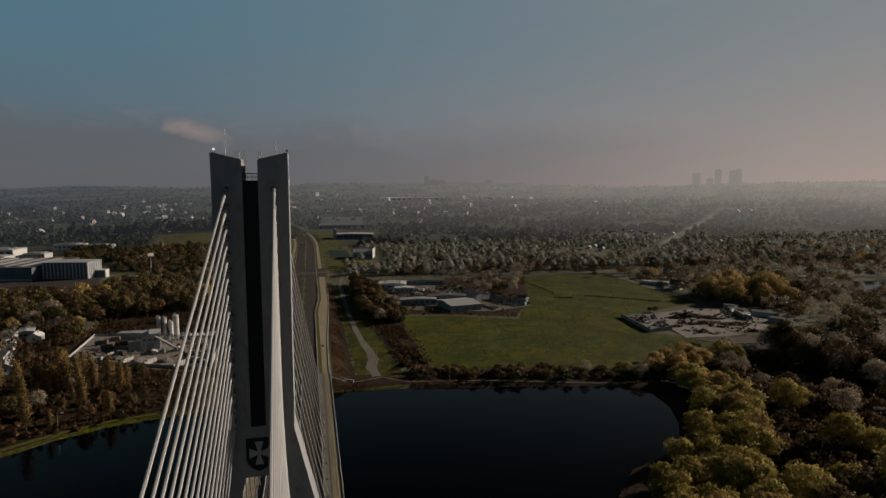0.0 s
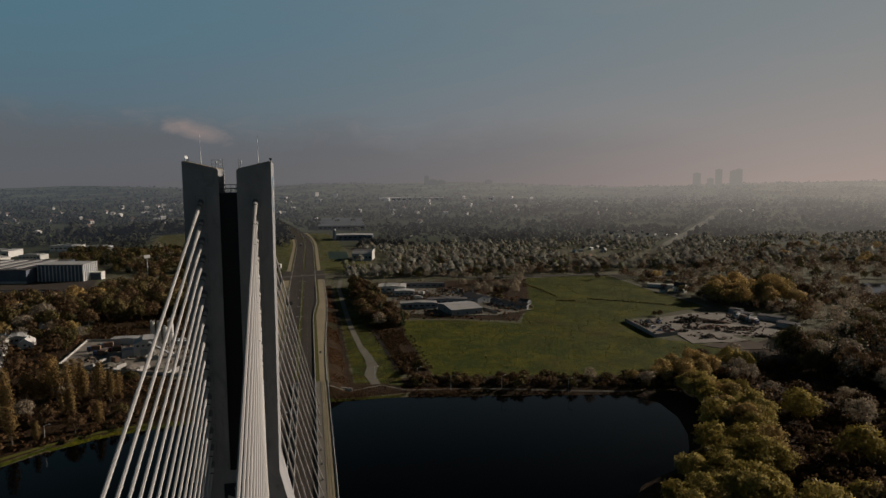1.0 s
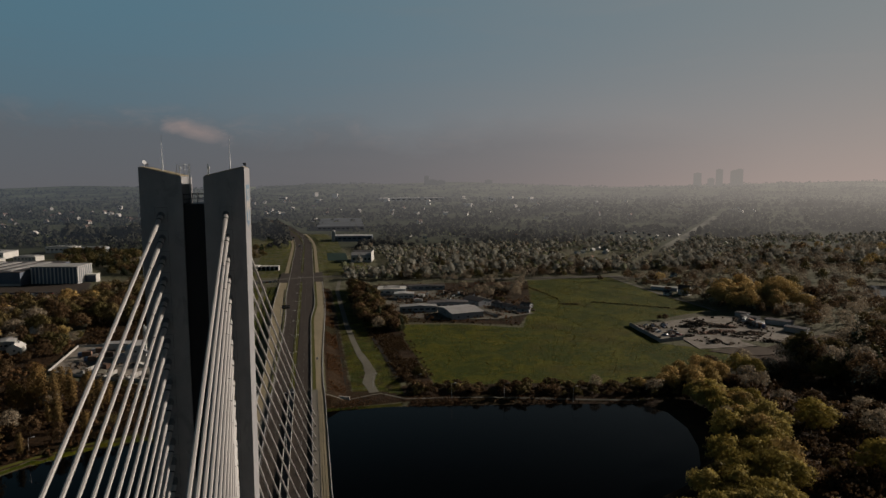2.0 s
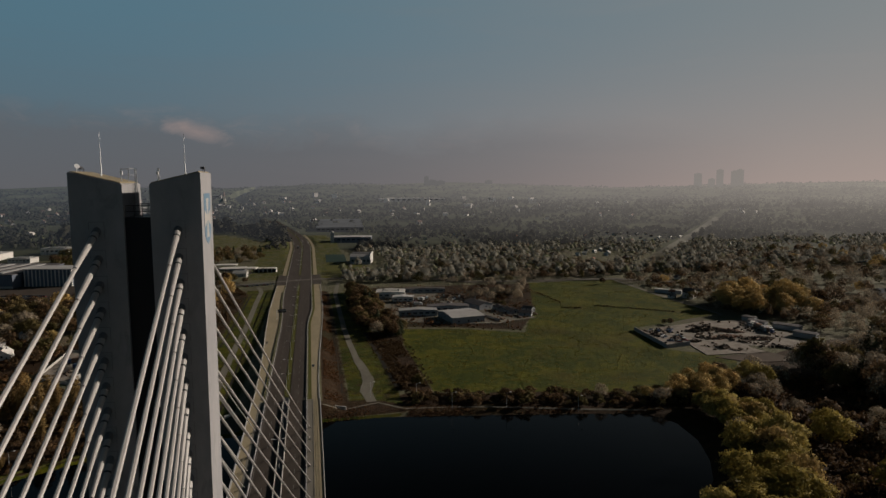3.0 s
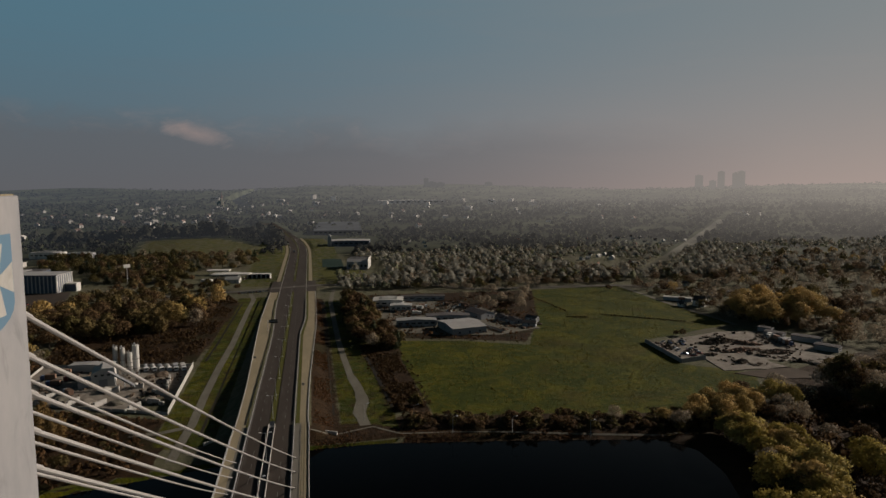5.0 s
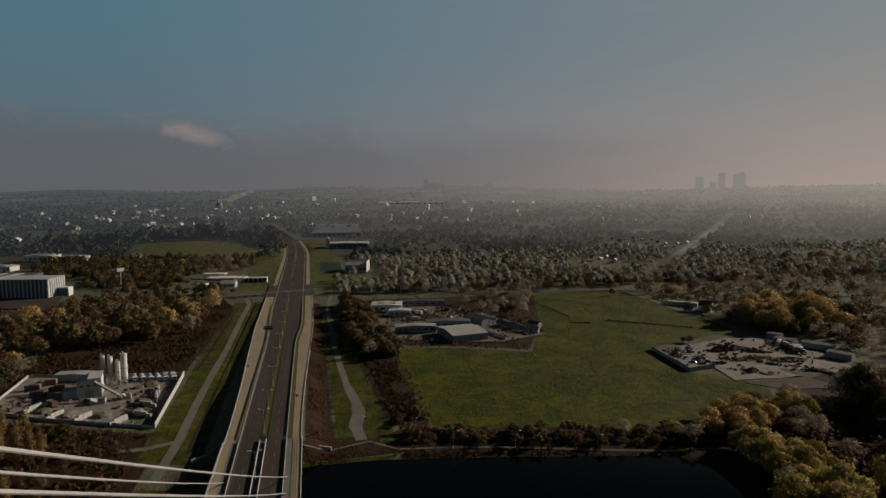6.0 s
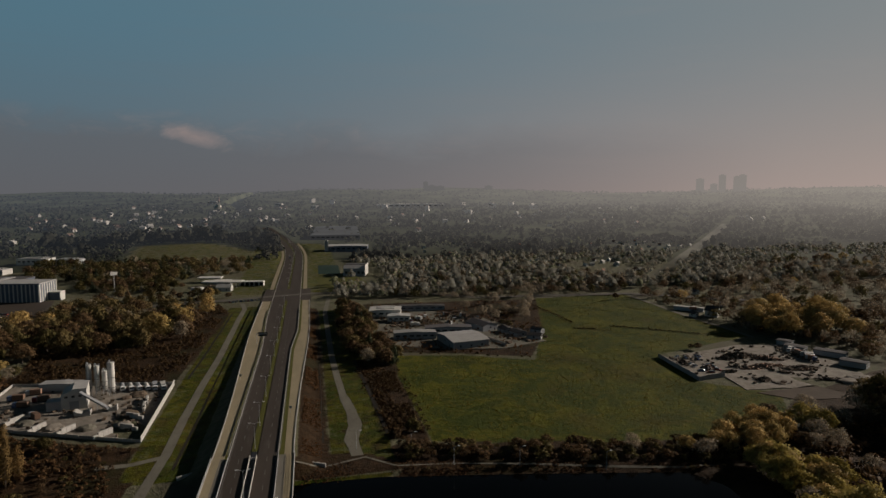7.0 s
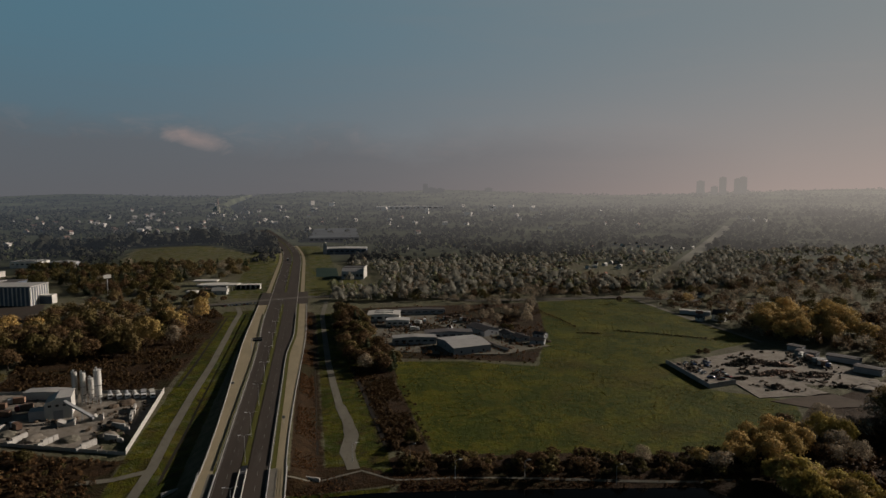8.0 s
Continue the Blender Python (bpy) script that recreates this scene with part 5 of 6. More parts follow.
far_woods("shore_tufts", 1800, within(SCRUB_SHORE), 1.2, WEEDS, "dry weeds near the west shore", 45)
far_woods("wood_floor_tufts", 3600, within([(110, 150), (125, 190), (165, 218), (185, 262), (184, 294), (262, 346), (300, 250), (300, 190), (200, 150)]), 1.25, WEEDS, "dry brown undergrowth between the trees", 48, 0.7)
far_woods("yard_side_weeds", 2200, within([(-137, 376), (-140, 474), (-235, 545), (-300, 540), (-300, 380), (-235, 320)]), 1.4, WEEDS, "brown weeds among the workshops", 49, 0.7)
far_woods("bank_tufts", 1300, within([(16, 306), (54, 308), (104, 301), (170, 287), (182, 292), (135, 303), (95, 314), (56, 323), (30, 326), (16, 318)]), 0.36, WEEDS, "dark rank growth on the lake bank", 50, 0.4)
far_woods("waste_tufts", 1000, within(WASTE), 0.9, WEEDS, "dry weeds on waste land round the depot", 46)

# ---- buildings ----


def gable_house(name, w, l, h, rise, wall, roof, label, category="house", windows=2, overhang=0.4, at=(0, 0, 0), turn=0.0, chimney=True):
    """A house with a pitched roof: wall, roof, chimney, windows, a door."""
    ob = thing(name, label, category, at=at, turn=turn)
    bm = bmesh.new()
    prism(bm, [(-w / 2, -0.5), (w / 2, -0.5), (w / 2, h), (0, h + rise), (-w / 2, h)], -l / 2, l / 2)
    part("wall", bm, wall, ob)
    bm = bmesh.new()
    k = rise / (w / 2)
    o = overhang
    prism(bm, [(-w / 2 - o, h - o * k + 0.04), (0, h + rise + 0.04), (w / 2 + o, h - o * k + 0.04), (w / 2 + o, h - o * k + 0.26), (0, h + rise + 0.28), (-w / 2 - o, h - o * k + 0.26)], -l / 2 - o, l / 2 + o)
    rf = part("roof", bm, roof, ob)
    if chimney:
        part("chimney", boxes((w * 0.12, w * 0.12 + 0.6, l * 0.1, l * 0.1 + 0.6, h, h + rise + 0.9), bevel=0.03), CONCRETE, rf)
    for s in (-1, 1):
        for i in range(windows):
            y = (i - (windows - 1) / 2) * l / (windows + 0.3)
            part("window", boxes((min(s * w / 2, s * (w / 2 + 0.05)), max(s * w / 2, s * (w / 2 + 0.05)), y - 0.6, y + 0.6, 1.0, 2.3)), WINDOW, ob)
        y = s * l / 2
        part("window", boxes((-0.6, 0.6, min(y, y + s * 0.05), max(y, y + s * 0.05), h * 0.5, h * 0.5 + 1.2)), WINDOW, ob)
    part("door", boxes((w * 0.25, w * 0.25 + 0.9, -l / 2 - 0.06, -l / 2, 0, 2.0)), DARK_STEEL, ob)
    return ob


def hall(name, w, l, h, wall, roof, label, at, turn=0.0, rise=0.0, bays=6, category="hall", skylights=0):
    """A flat or shallow-pitched hall with parapet, doors and a row of windows."""
    ob = thing(name, label, category, at=at, turn=turn)
    bm = bmesh.new()
    prism(bm, [(-w / 2, -0.6), (w / 2, -0.6), (w / 2, h), (0, h + rise + 0.001), (-w / 2, h)], -l / 2, l / 2)
    part("wall", bm, wall, ob)
    bm = bmesh.new()
    prism(bm, [(-w / 2 - 0.3, h + 0.02), (0, h + rise + 0.02), (w / 2 + 0.3, h + 0.02), (w / 2 + 0.3, h + 0.4), (0, h + rise + 0.4), (-w / 2 - 0.3, h + 0.4)], -l / 2 - 0.3, l / 2 + 0.3)
    rf = part("roof", bm, roof, ob)
    for i in range(skylights):
        y = (i - (skylights - 1) / 2) * l / (skylights + 0.5)
        part("skylight", boxes((-w * 0.3, w * 0.3, y - 0.6, y + 0.6, h + rise * 0.2, h + rise + 0.7), bevel=0.1), WHITE, rf)
    for i in range(bays):
        x = (i - (bays - 1) / 2) * w / (bays + 0.2)
        part("window", boxes((x - w / bays * 0.3, x + w / bays * 0.3, -l / 2 - 0.05, -l / 2, h * 0.45, h * 0.72)), WINDOW, ob)
    for i in range(2):
        x = (i - 0.5) * w * 0.5
        part("roller_door", boxes((x - 1.6, x + 1.6, -l / 2 - 0.08, -l / 2, 0, min(3.4, h * 0.42))), GREY_WALL, ob)
    return ob


def lorry(x, y, turn, cab, body, length=8.0, drum=False, name="lorry", label="parked lorry with a pale box body"):
    ob = thing(name, label, "lorry", at=(x, y, high(x, y) + 0.1), turn=turn)
    part("chassis", boxes((-1.0, 1.0, -length / 2, length / 2, 0.55, 0.85)), DARK_STEEL, ob)
    cb = part("cab", boxes((-1.2, 1.2, length / 2 - 2.1, length / 2, 0.7, 2.9), bevel=0.15), cab, ob)
    part("windscreen", boxes((-1.05, 1.05, length / 2 - 0.02, length / 2 + 0.04, 1.8, 2.6)), WINDOW, cb)
    if drum:
        part("drum", tubes(((0, -length / 2 + 0.4, 2.7), (0, -length / 2 + 1.6, 2.5), 0.5, 1.1), ((0, -length / 2 + 1.6, 2.5), (0, length / 2 - 3.4, 2.2), 1.1, 1.15), ((0, length / 2 - 3.4, 2.2), (0, length / 2 - 2.3, 1.9), 1.15, 0.6), sides=12), body, ob, "mixer drum")
    else:
        part("body", boxes((-1.25, 1.25, -length / 2, length / 2 - 2.4, 0.9, 3.4), bevel=0.06), body, ob)
    for yy in (-length / 2 + 1.0, -length / 2 + 2.3, length / 2 - 1.2):
        for s in (-1, 1):
            part("wheel", tubes(((s * 0.75, yy, 0.5), (s * 1.15, yy, 0.5), 0.5), sides=12), DARK_STEEL, ob)
    return ob


def car(x, y, turn, paint, z=None):
    ob = thing("car", "parked " + paint.name.split(".")[0].replace("_", " ") + " car with dark windows", "car", at=(x, y, high(x, y) + 0.12 if z is None else z), turn=turn)
    bm = bmesh.new()
    prism(bm, [(-2.1, 0.25), (2.1, 0.25), (2.15, 0.7), (1.3, 0.85), (-2.1, 0.9)], -0.85, 0.85)
    bmesh.ops.rotate(bm, verts=bm.verts[:], cent=(0, 0, 0), matrix=Matrix.Rotation(math.pi / 2, 3, "Z"))
    part("body", bm, paint, ob)
    bm = bmesh.new()
    prism(bm, [(-1.9, 0.88), (1.1, 0.86), (0.5, 1.42), (-1.4, 1.45)], -0.72, 0.72)
    bmesh.ops.rotate(bm, verts=bm.verts[:], cent=(0, 0, 0), matrix=Matrix.Rotation(math.pi / 2, 3, "Z"))
    part("cabin", bm, WINDOW, ob)
    for yy in (-1.3, 1.3):
        for s in (-1, 1):
            part("wheel", tubes(((s * 0.65, yy, 0.32), (s * 0.88, yy, 0.32), 0.32), sides=10), DARK_STEEL, ob)
    return ob


CAR_GREY = material("silver_grey", (0.25, 0.26, 0.27), (0.32, 0.32, 0.33), 1, 3, 0.3, spec=0.5)
CAR_RED = material("dark_red", (0.18, 0.03, 0.025), (0.24, 0.04, 0.03), 1, 3, 0.3, spec=0.5)
CAR_BLUE = material("dark_blue", (0.03, 0.05, 0.12), (0.04, 0.07, 0.16), 1, 3, 0.3, spec=0.5)
PAINTS = [CAR_WHITE, CAR_GREY, CAR_RED, CAR_BLUE]
YARDS = random.Random(9)


def concrete_plant():
    poly = [(-104, 383), (-49, 361), (-51.5, 443), (-137, 458), (-134, 400)]
    bm = bmesh.new()
    slab(bm, poly, -0.3, 0.22)
    ob = part("plant_yard", bm, YARD)
    tagged(ob, "pale dusty yard of the concrete plant", "yard", kind="structure")
    # boundary walls of tall panels
    for (ax, ay), (bx, by) in zip(poly, poly[1:] + poly[:1]):
        L, n = math.dist((ax, ay), (bx, by)), 0
        wall = thing("boundary_wall", "pale concrete panel wall round the plant yard", "wall", at=(ax, ay, 0.0), turn=math.degrees(math.atan2(by - ay, bx - ax)))
        n = int(L / 4)
        tall = 2.9 if ax < -48 and bx < -48 and abs(ax + 50) < 3 and abs(bx + 50) < 3 else 1.6
        for k in range(n):
            part("panel", boxes((k * L / n + 0.05, (k + 1) * L / n - 0.05, -0.1, 0.1, -0.3, tall + YARDS.uniform(-0.05, 0.05)), bevel=0.03), CONCRETE_PALE, wall)
    # silos
    for x, y, r, h in ((-79.5, 430.5, 1.75, 17.5), (-87.0, 433, 1.3, 15.5), (-90.5, 432, 1.3, 16.5), (-83.4, 433.5, 1.5, 12.5)):
        s = thing("silo", "tall white cement silo with dark bands", "silo", at=(x, y, 0.2))
        part("body", tubes(((0, 0, 4.0), (0, 0, h), r), ((0, 0, 2.2), (0, 0, 4.0), 0.35, r), sides=16), WHITE, s)
        part("band", tubes(((0, 0, h * 0.55), (0, 0, h * 0.55 + 0.25), r + 0.06), sides=16), DARK_STEEL, s)
        part("band", tubes(((0, 0, 4.4), (0, 0, 4.7), r + 0.06), sides=16), DARK_STEEL, s)
        for a in range(4):
            c, q = math.cos(a * math.pi / 2 + 0.8) * r * 0.85, math.sin(a * math.pi / 2 + 0.8) * r * 0.85
            part("leg", tubes(((c, q, 0), (c, q, 4.4), 0.14), sides=6), STEEL, s)
        rail = bmesh.new()
        for a in range(12):
            c, q = math.cos(a * math.tau / 12) * r, math.sin(a * math.tau / 12) * r
            tube(rail, (c, q, h), (c, q, h + 1.1), 0.03, sides=4)
        tube(rail, (-0.5, 0, h), (-0.5, 0, h + 1.4), 0.35, sides=8)
        part("top_railing", rail, STEEL, s)
        part("ladder", boxes((-0.25, 0.25, -r - 0.15, -r - 0.08, 1.0, h + 0.8)), STEEL, s)
    # mixing house with a mono-pitch block, and its conveyor
    h = thing("mixing_house", "white clad concrete mixing house", "plant building", at=(-92, 415.5, 0.2), turn=12)
    bm = bmesh.new()
    prism(bm, [(-5.5, 0), (5.5, 0), (5.5, 9.8), (-0.5, 9.8), (-5.5, 7.6)], -4, 10)
    part("wall", bm, WHITE, h)
    part("roof", boxes((-0.7, 5.7, -4.2, 10.2, 9.8, 10.15), bevel=0.04), ROOF_GREY, h)
    part("annex", boxes((-12, -5.52, -3, 4, 0, 4.6), bevel=0.05), GREY_WALL, h)
    part("door", boxes((-2, 2, -4.08, -4, 0, 4.2)), GREY_WALL, h)
    for k in range(3):
        part("window", boxes((-4 + 3 * k, -2.6 + 3 * k, -4.06, -4, 6, 7)), WINDOW, h)
    c = thing("conveyor", "sloping belt conveyor on trestle legs", "conveyor", at=(-88, 411, 0.2), turn=0)
    bm = bmesh.new()
    v0, v1 = Vector((0, 0, 8.0)), Vector((14, -6, 1.2))
    side = Vector((0.4, 0.9, 0)) * 0.9
    vs = [bm.verts.new(v + s * side + Vector((0, 0, dz))) for v in (v0, v1) for s in (-1, 1) for dz in (0, 0.9)]
    for q in ((0, 1, 3, 2), (4, 6, 7, 5), (0, 4, 5, 1), (2, 3, 7, 6), (0, 2, 6, 4), (1, 5, 7, 3)):
        bm.faces.new([vs[i] for i in q])
    part("belt_frame", bm, GREY_WALL, c)
    for f in (0.25, 0.6):
        p = v0.lerp(v1, f)
        part("trestle", tubes(((p.x, p.y - 0.8, 0), (p.x, p.y, p.z), 0.12), ((p.x, p.y + 0.8, 0), (p.x, p.y, p.z), 0.12), sides=5), STEEL, c)
    for x, y, w, l in ((-84.5, 402.5, 7, 4.5), (-72.5, 407, 4, 3.2)):
        hp = thing("hopper", "pale steel aggregate hopper in the yard", "hopper", at=(x, y, 0.2), turn=8)
        bm = bmesh.new()
        prism(bm, [(-w / 2, 0), (w / 2, 0), (w / 2, 2.6), (w / 2 - 0.5, 2.6), (0, 1.2), (-w / 2 + 0.5, 2.6), (-w / 2, 2.6)], -l / 2, l / 2)
        part("body", bm, CONCRETE_PALE, hp)
    # bunker walls with heaps
    for x, y, t in ((-98, 385.5, 62), (-84.5, 380.5, 58), (-67, 372, 55), (-58, 378, 150), (-112, 398, 60), (-59, 392, 150), (-58, 405, 100), (-59, 415, 100)):
        w = thing("bunker_wall", "pale precast bunker wall in the plant yard", "wall", at=(x, y, 0.2), turn=t)
        for k in range(4):
            part("block", boxes((k * 2.4 - 4.8, k * 2.4 - 2.45, -0.5, 0.5, 0, 2.6 if k else 1.8), bevel=0.05), CONCRETE_PALE, w)
    for x, y, r, m in ((-92, 387, 4.5, YARD), (-77, 383, 4, GRAVEL), (-62, 384, 3.6, YARD), (-63, 398, 4.2, RUBBLE), (-66, 428, 4.5, RUBBLE), (-106, 395, 3.6, GRAVEL), (-71, 424, 3.0, RUBBLE)):
        heap("aggregate_mound", x, y, r, r * 0.45, m, "heap of sand and gravel in the yard")
    for k in range(6):
        lorry(-77 + 4.2 * k, 440 - 0.6 * k, 200 + YARDS.uniform(-8, 8), CAR_WHITE, WHITE if k % 2 else GREY_WALL, 8.5, drum=k < 4, name="mixer_lorry" if k < 4 else "lorry", label="white concrete mixer lorry in the yard" if k < 4 else "white tipper lorry in the yard")
    for x, y, t in ((-112, 428, 100), (-118, 420, 80), (-120, 440, 95), (-125, 432, 90), (-105, 402, 40)):
        lorry(x, y, t, YARDS.choice(PAINTS), RUST, 7.5, label="lorry with a rust-brown skip body")
    hall("plant_shed", 22, 7, 3.4, WHITE, ROOF_GREY, "low white shed at the plant", (-108, 447, 0.2), 170, 0.5, 5, "shed")


def heap(name, x, y, r, h, mat, label, seed=None):
    rng = random.Random(int(x * 7 + y * 3))
    bm = bmesh.new()
    bmesh.ops.create_icosphere(bm, subdivisions=3, radius=1.0)
    for v in bm.verts:
        k = 1 + 0.28 * noise.noise(v.co * 1.6 + Vector((x, y, 0))) + 0.1 * noise.noise(v.co * 5 + Vector((x, y, 0)))
        a = Vector((v.co.x * r * k, v.co.y * r * k, max(v.co.z, -0.2) * h * k))
        v.co = a
    ob = part(name, bm, mat)
    ob.location = (x, y, high(x, y) + 0.2)
    return tagged(ob, label, "heap")


def factory():
    """Large dark hall with a block in white and dark upright stripes, west of the road."""
    h = thing("factory_hall", "long dark navy factory hall with a pale roof", "factory", at=(-340, 790, 0), turn=-11)
    part("wall", boxes((-95, 70, -45, 45, -0.5, 14), bevel=0.1), NAVY, h)
    part("roof", boxes((-95.5, 70.5, -45.5, 45.5, 14.02, 14.6)), ROOF_DARK, h)
    for k in range(9):
        part("roof_light", boxes((-88 + 17 * k, -80 + 17 * k, -38, 36, 14.62, 15.3), bevel=0.2), ROOF_GREY, h)
    part("base_band", boxes((-95, 70, -45.12, -45.0, 0, 2.5)), CONCRETE_PALE, h)
    b = thing("office_block", "flat-roofed block with white and dark upright stripes", "factory", at=(-248, 754, 0), turn=-11)
    part("wall", boxes((-24, 24, -14, 14, -0.5, 17.5), bevel=0.1), NAVY, b)
    for k in range(13):
        x = -23.4 + 3.9 * k
        part("pilaster", boxes((x - 0.55, x + 0.55, -14.35, -14.0, 0, 17.2)), WHITE, b)
    for k in range(8):
        y = -13 + 3.7 * k
        part("pilaster", boxes((24.0, 24.35, y - 0.7, y + 0.7, 0, 17.2)), WHITE, b)
    part("roof", boxes((-24.5, 24.5, -14.5, 14.5, 17.5, 18.4), bevel=0.05), ROOF_GREY, b)
    p = thing("gate_canopy", "white framed gate canopy beside the factory", "canopy", at=(-222, 752, 0), turn=-11)
    part("roof", boxes((-10, 10, -4, 4, 7.2, 8.4), bevel=0.05), WHITE, p)
    part("wall", boxes((-10, 9.2, -3.5, 3.5, 0, 7.2)), NAVY, p)
    part("post", boxes((9.2, 10, -4, 4, 0, 7.2)), WHITE, p)
    for x, y, w, l, hh, m in ((-430, 1010, 60, 36, 9, WHITE), (-352, 1060, 40, 24, 8, WHITE), (-470, 930, 60, 30, 8, GREY_WALL), (-300, 1030, 34, 20, 7, GREY_WALL), (-400, 930, 40, 22, 7, WHITE), (-520, 1060, 50, 30, 9, WHITE), (-360, 960, 30, 18, 6, WHITE)):
        hall("warehouse", w, l, hh, m, ROOF_GREY, "pale warehouse with a flat roof", (x, y, high(x, y)), -11 + YARDS.uniform(-4, 4), 0.8, 6, "warehouse", 4)
    for k in range(46):
        car(-300 + (k % 23) * 3.1, 690 - 13 * (k // 23) - (k % 23) * 0.6, 80, PAINTS[YARDS.randrange(4)])
    bm = bmesh.new()
    slab(bm, [(-345, 668), (-210, 640), (-204, 690), (-216, 740), (-350, 764)], -0.6, 0.35)
    tagged(part("car_park", bm, ASPHALT), "asphalt car park in front of the factory", "car park", kind="structure")
    m = thing("sign_mast", "white advertising sign on a tall mast", "sign", at=(-174, 779, 0), turn=42)
    part("mast", tubes(((0, 0, 0), (0, 0, 19), 0.5, 0.35), sides=8), STEEL, m)
    part("sign", boxes((-3.6, 3.6, -0.4, 0.4, 18.5, 22), bevel=0.1), WHITE, m)


def petrol_station():
    z = high(-62, 795)
    for x, y, w, l in ((-88, 832, 26, 12), (-70, 797, 42, 15)):
        c = thing("station_canopy", "flat white petrol station canopy on posts", "canopy", at=(x, y, z), turn=-8)
        part("roof", boxes((-w / 2, w / 2, -l / 2, l / 2, 5.2, 6.3), bevel=0.1), WHITE, c)
        for px in (-w * 0.36, 0, w * 0.36):
            for py in (-l * 0.3, l * 0.3):
                part("post", boxes((px - 0.25, px + 0.25, py - 0.25, py + 0.25, 0, 5.2)), STEEL, c)
                part("pump", boxes((px - 0.4, px + 0.4, py + 0.8, py + 1.6, 0, 1.7), bevel=0.05), CAR_RED, c)
    w = thing("car_wash", "dark car wash with a white roof and open bays", "shop", at=(-40, 797, z), turn=-8)
    part("roof", boxes((-13, 13, -4, 4, 4.4, 5.2), bevel=0.05), WHITE, w)
    part("wall", boxes((-13, 13, 2.6, 3.4, 0, 4.4)), DARK_STEEL, w)
    for k in range(6):
        part("bay_wall", boxes((-12.9 + 5.1 * k, -12.4 + 5.1 * k, -3.8, 2.6, 0, 4.4)), WHITE, w)
    hall("station_shop", 20, 9, 4.0, GREY_WALL, WHITE, "station shop with a white flat roof", (-74, 818, z), -8, 0.0, 4, "shop")
    hall("small_depot", 11, 6, 4, WHITE, WHITE, "small white depot building", (-92, 768, z), -12, 0.2, 2, "shed")
    gable_house("house", 9, 15, 4, 2.6, WHITE, WHITE, "small white house with a pale roof", at=(-65, 768, high(-66, 768)), turn=80)
    for x, y, t in ((-158, 380, 20), (-171, 405, 70), (-170, 451, 10), (-187, 462, 50), (-247, 584, 30), (-189, 536, 75), (-178, 503, 20)):
        gable_house("house", 8, 11, 3.6, 2.6, WHITE, WHITE if t % 20 == 10 else ROOF_GREY, "pale house among brown trees", at=(x, y, high(x, y)), turn=t)
    for k in range(9):
        car(-52 + 3.3 * k, 697 + 0.4 * k, 10 + YARDS.uniform(-10, 10), PAINTS[YARDS.randrange(4)])


def depot():
    """Sheds and yard at the edge of the meadow."""
    bm = bmesh.new()
    slab(bm, ragged([(72, 505), (112, 484), (148, 478), (184, 492), (172, 545), (150, 610), (72, 625)], 0.9, 9), -0.5, 0.22)
    tagged(part("depot_yard", bm, GRAVEL), "grey gravel yard of the depot", "yard", kind="structure")
    gable_house("barn", 30, 26, 4.6, 1.6, GREY_WALL, ROOF_GREY, "large low barn with a pale sheet roof", "barn", 3, 0.5, (125, 499, 0.2), -80, False)
    hall("long_shed", 30, 9, 4.4, GREY_WALL, ROOF_GREY, "long low shed with a grey roof and dark doors", (95, 520, 0.2), -6, 0.9, 6, "shed")
    hall("long_shed", 34, 10, 4.2, GREY_WALL, ROOF_DARK, "long low shed with a dark roof", (122, 532, 0.2), -8, 0.9, 6, "shed")
    gable_house("barn", 14, 22, 4, 2.0, GREY_WALL, ROOF_DARK, "dark-roofed barn beside the yard", "barn", 2, 0.4, (150, 540, 0.2), 22, False)
    hall("workshop", 26, 18, 5.5, WHITE, WHITE, "pale workshop with a bright roof", (84, 604, 0.2), -10, 0.8, 4, "workshop", 2)
    hall("workshop", 18, 10, 4.5, WHITE, ROOF_GREY, "pale workshop with a grey roof", (92, 580, 0.2), -10, 0.6, 4, "workshop")
    hall("long_shed", 40, 8, 3.6, GREY_WALL, ROOF_DARK, "long dark shed behind the yard", (118, 622, 0.2), -8, 0.6, 6, "shed")
    for x, y, t, w in ((170, 512, 15, 9), (178, 500, 60, 7), (164, 524, 10, 8), (186, 516, 40, 6)):
        gable_house("shed", w, w + 3, 2.8, 1.4, GREY_WALL, ROOF_DARK, "small dark shed at the end of the yard", "shed", 1, 0.3, (x, y, 0.2), t, False)
    for k in range(16):
        x, y = YARDS.uniform(96, 165), YARDS.uniform(556, 592)
        (lorry(x, y, YARDS.uniform(0, 360), CAR_WHITE, YARDS.choice([WHITE, GREY_WALL, RUST]), 7) if k % 3 == 0 else car(x, y, YARDS.uniform(0, 360), PAINTS[YARDS.randrange(4)]))
    for k in range(7):
        heap("spoil_mound", YARDS.uniform(152, 188), YARDS.uniform(490, 506), YARDS.uniform(1.5, 3.0), YARDS.uniform(0.8, 1.5), RUBBLE, "heap of spoil at the yard's edge")
    f = thing("yard_fence", "low pale panel fence beside the barn", "fence", at=(143, 512, 0.1), turn=-72)
    for k in range(12):
        part("panel", boxes((k * 2.5, k * 2.5 + 2.42, -0.06, 0.06, 0, 1.9)), CONCRETE_PALE, f)


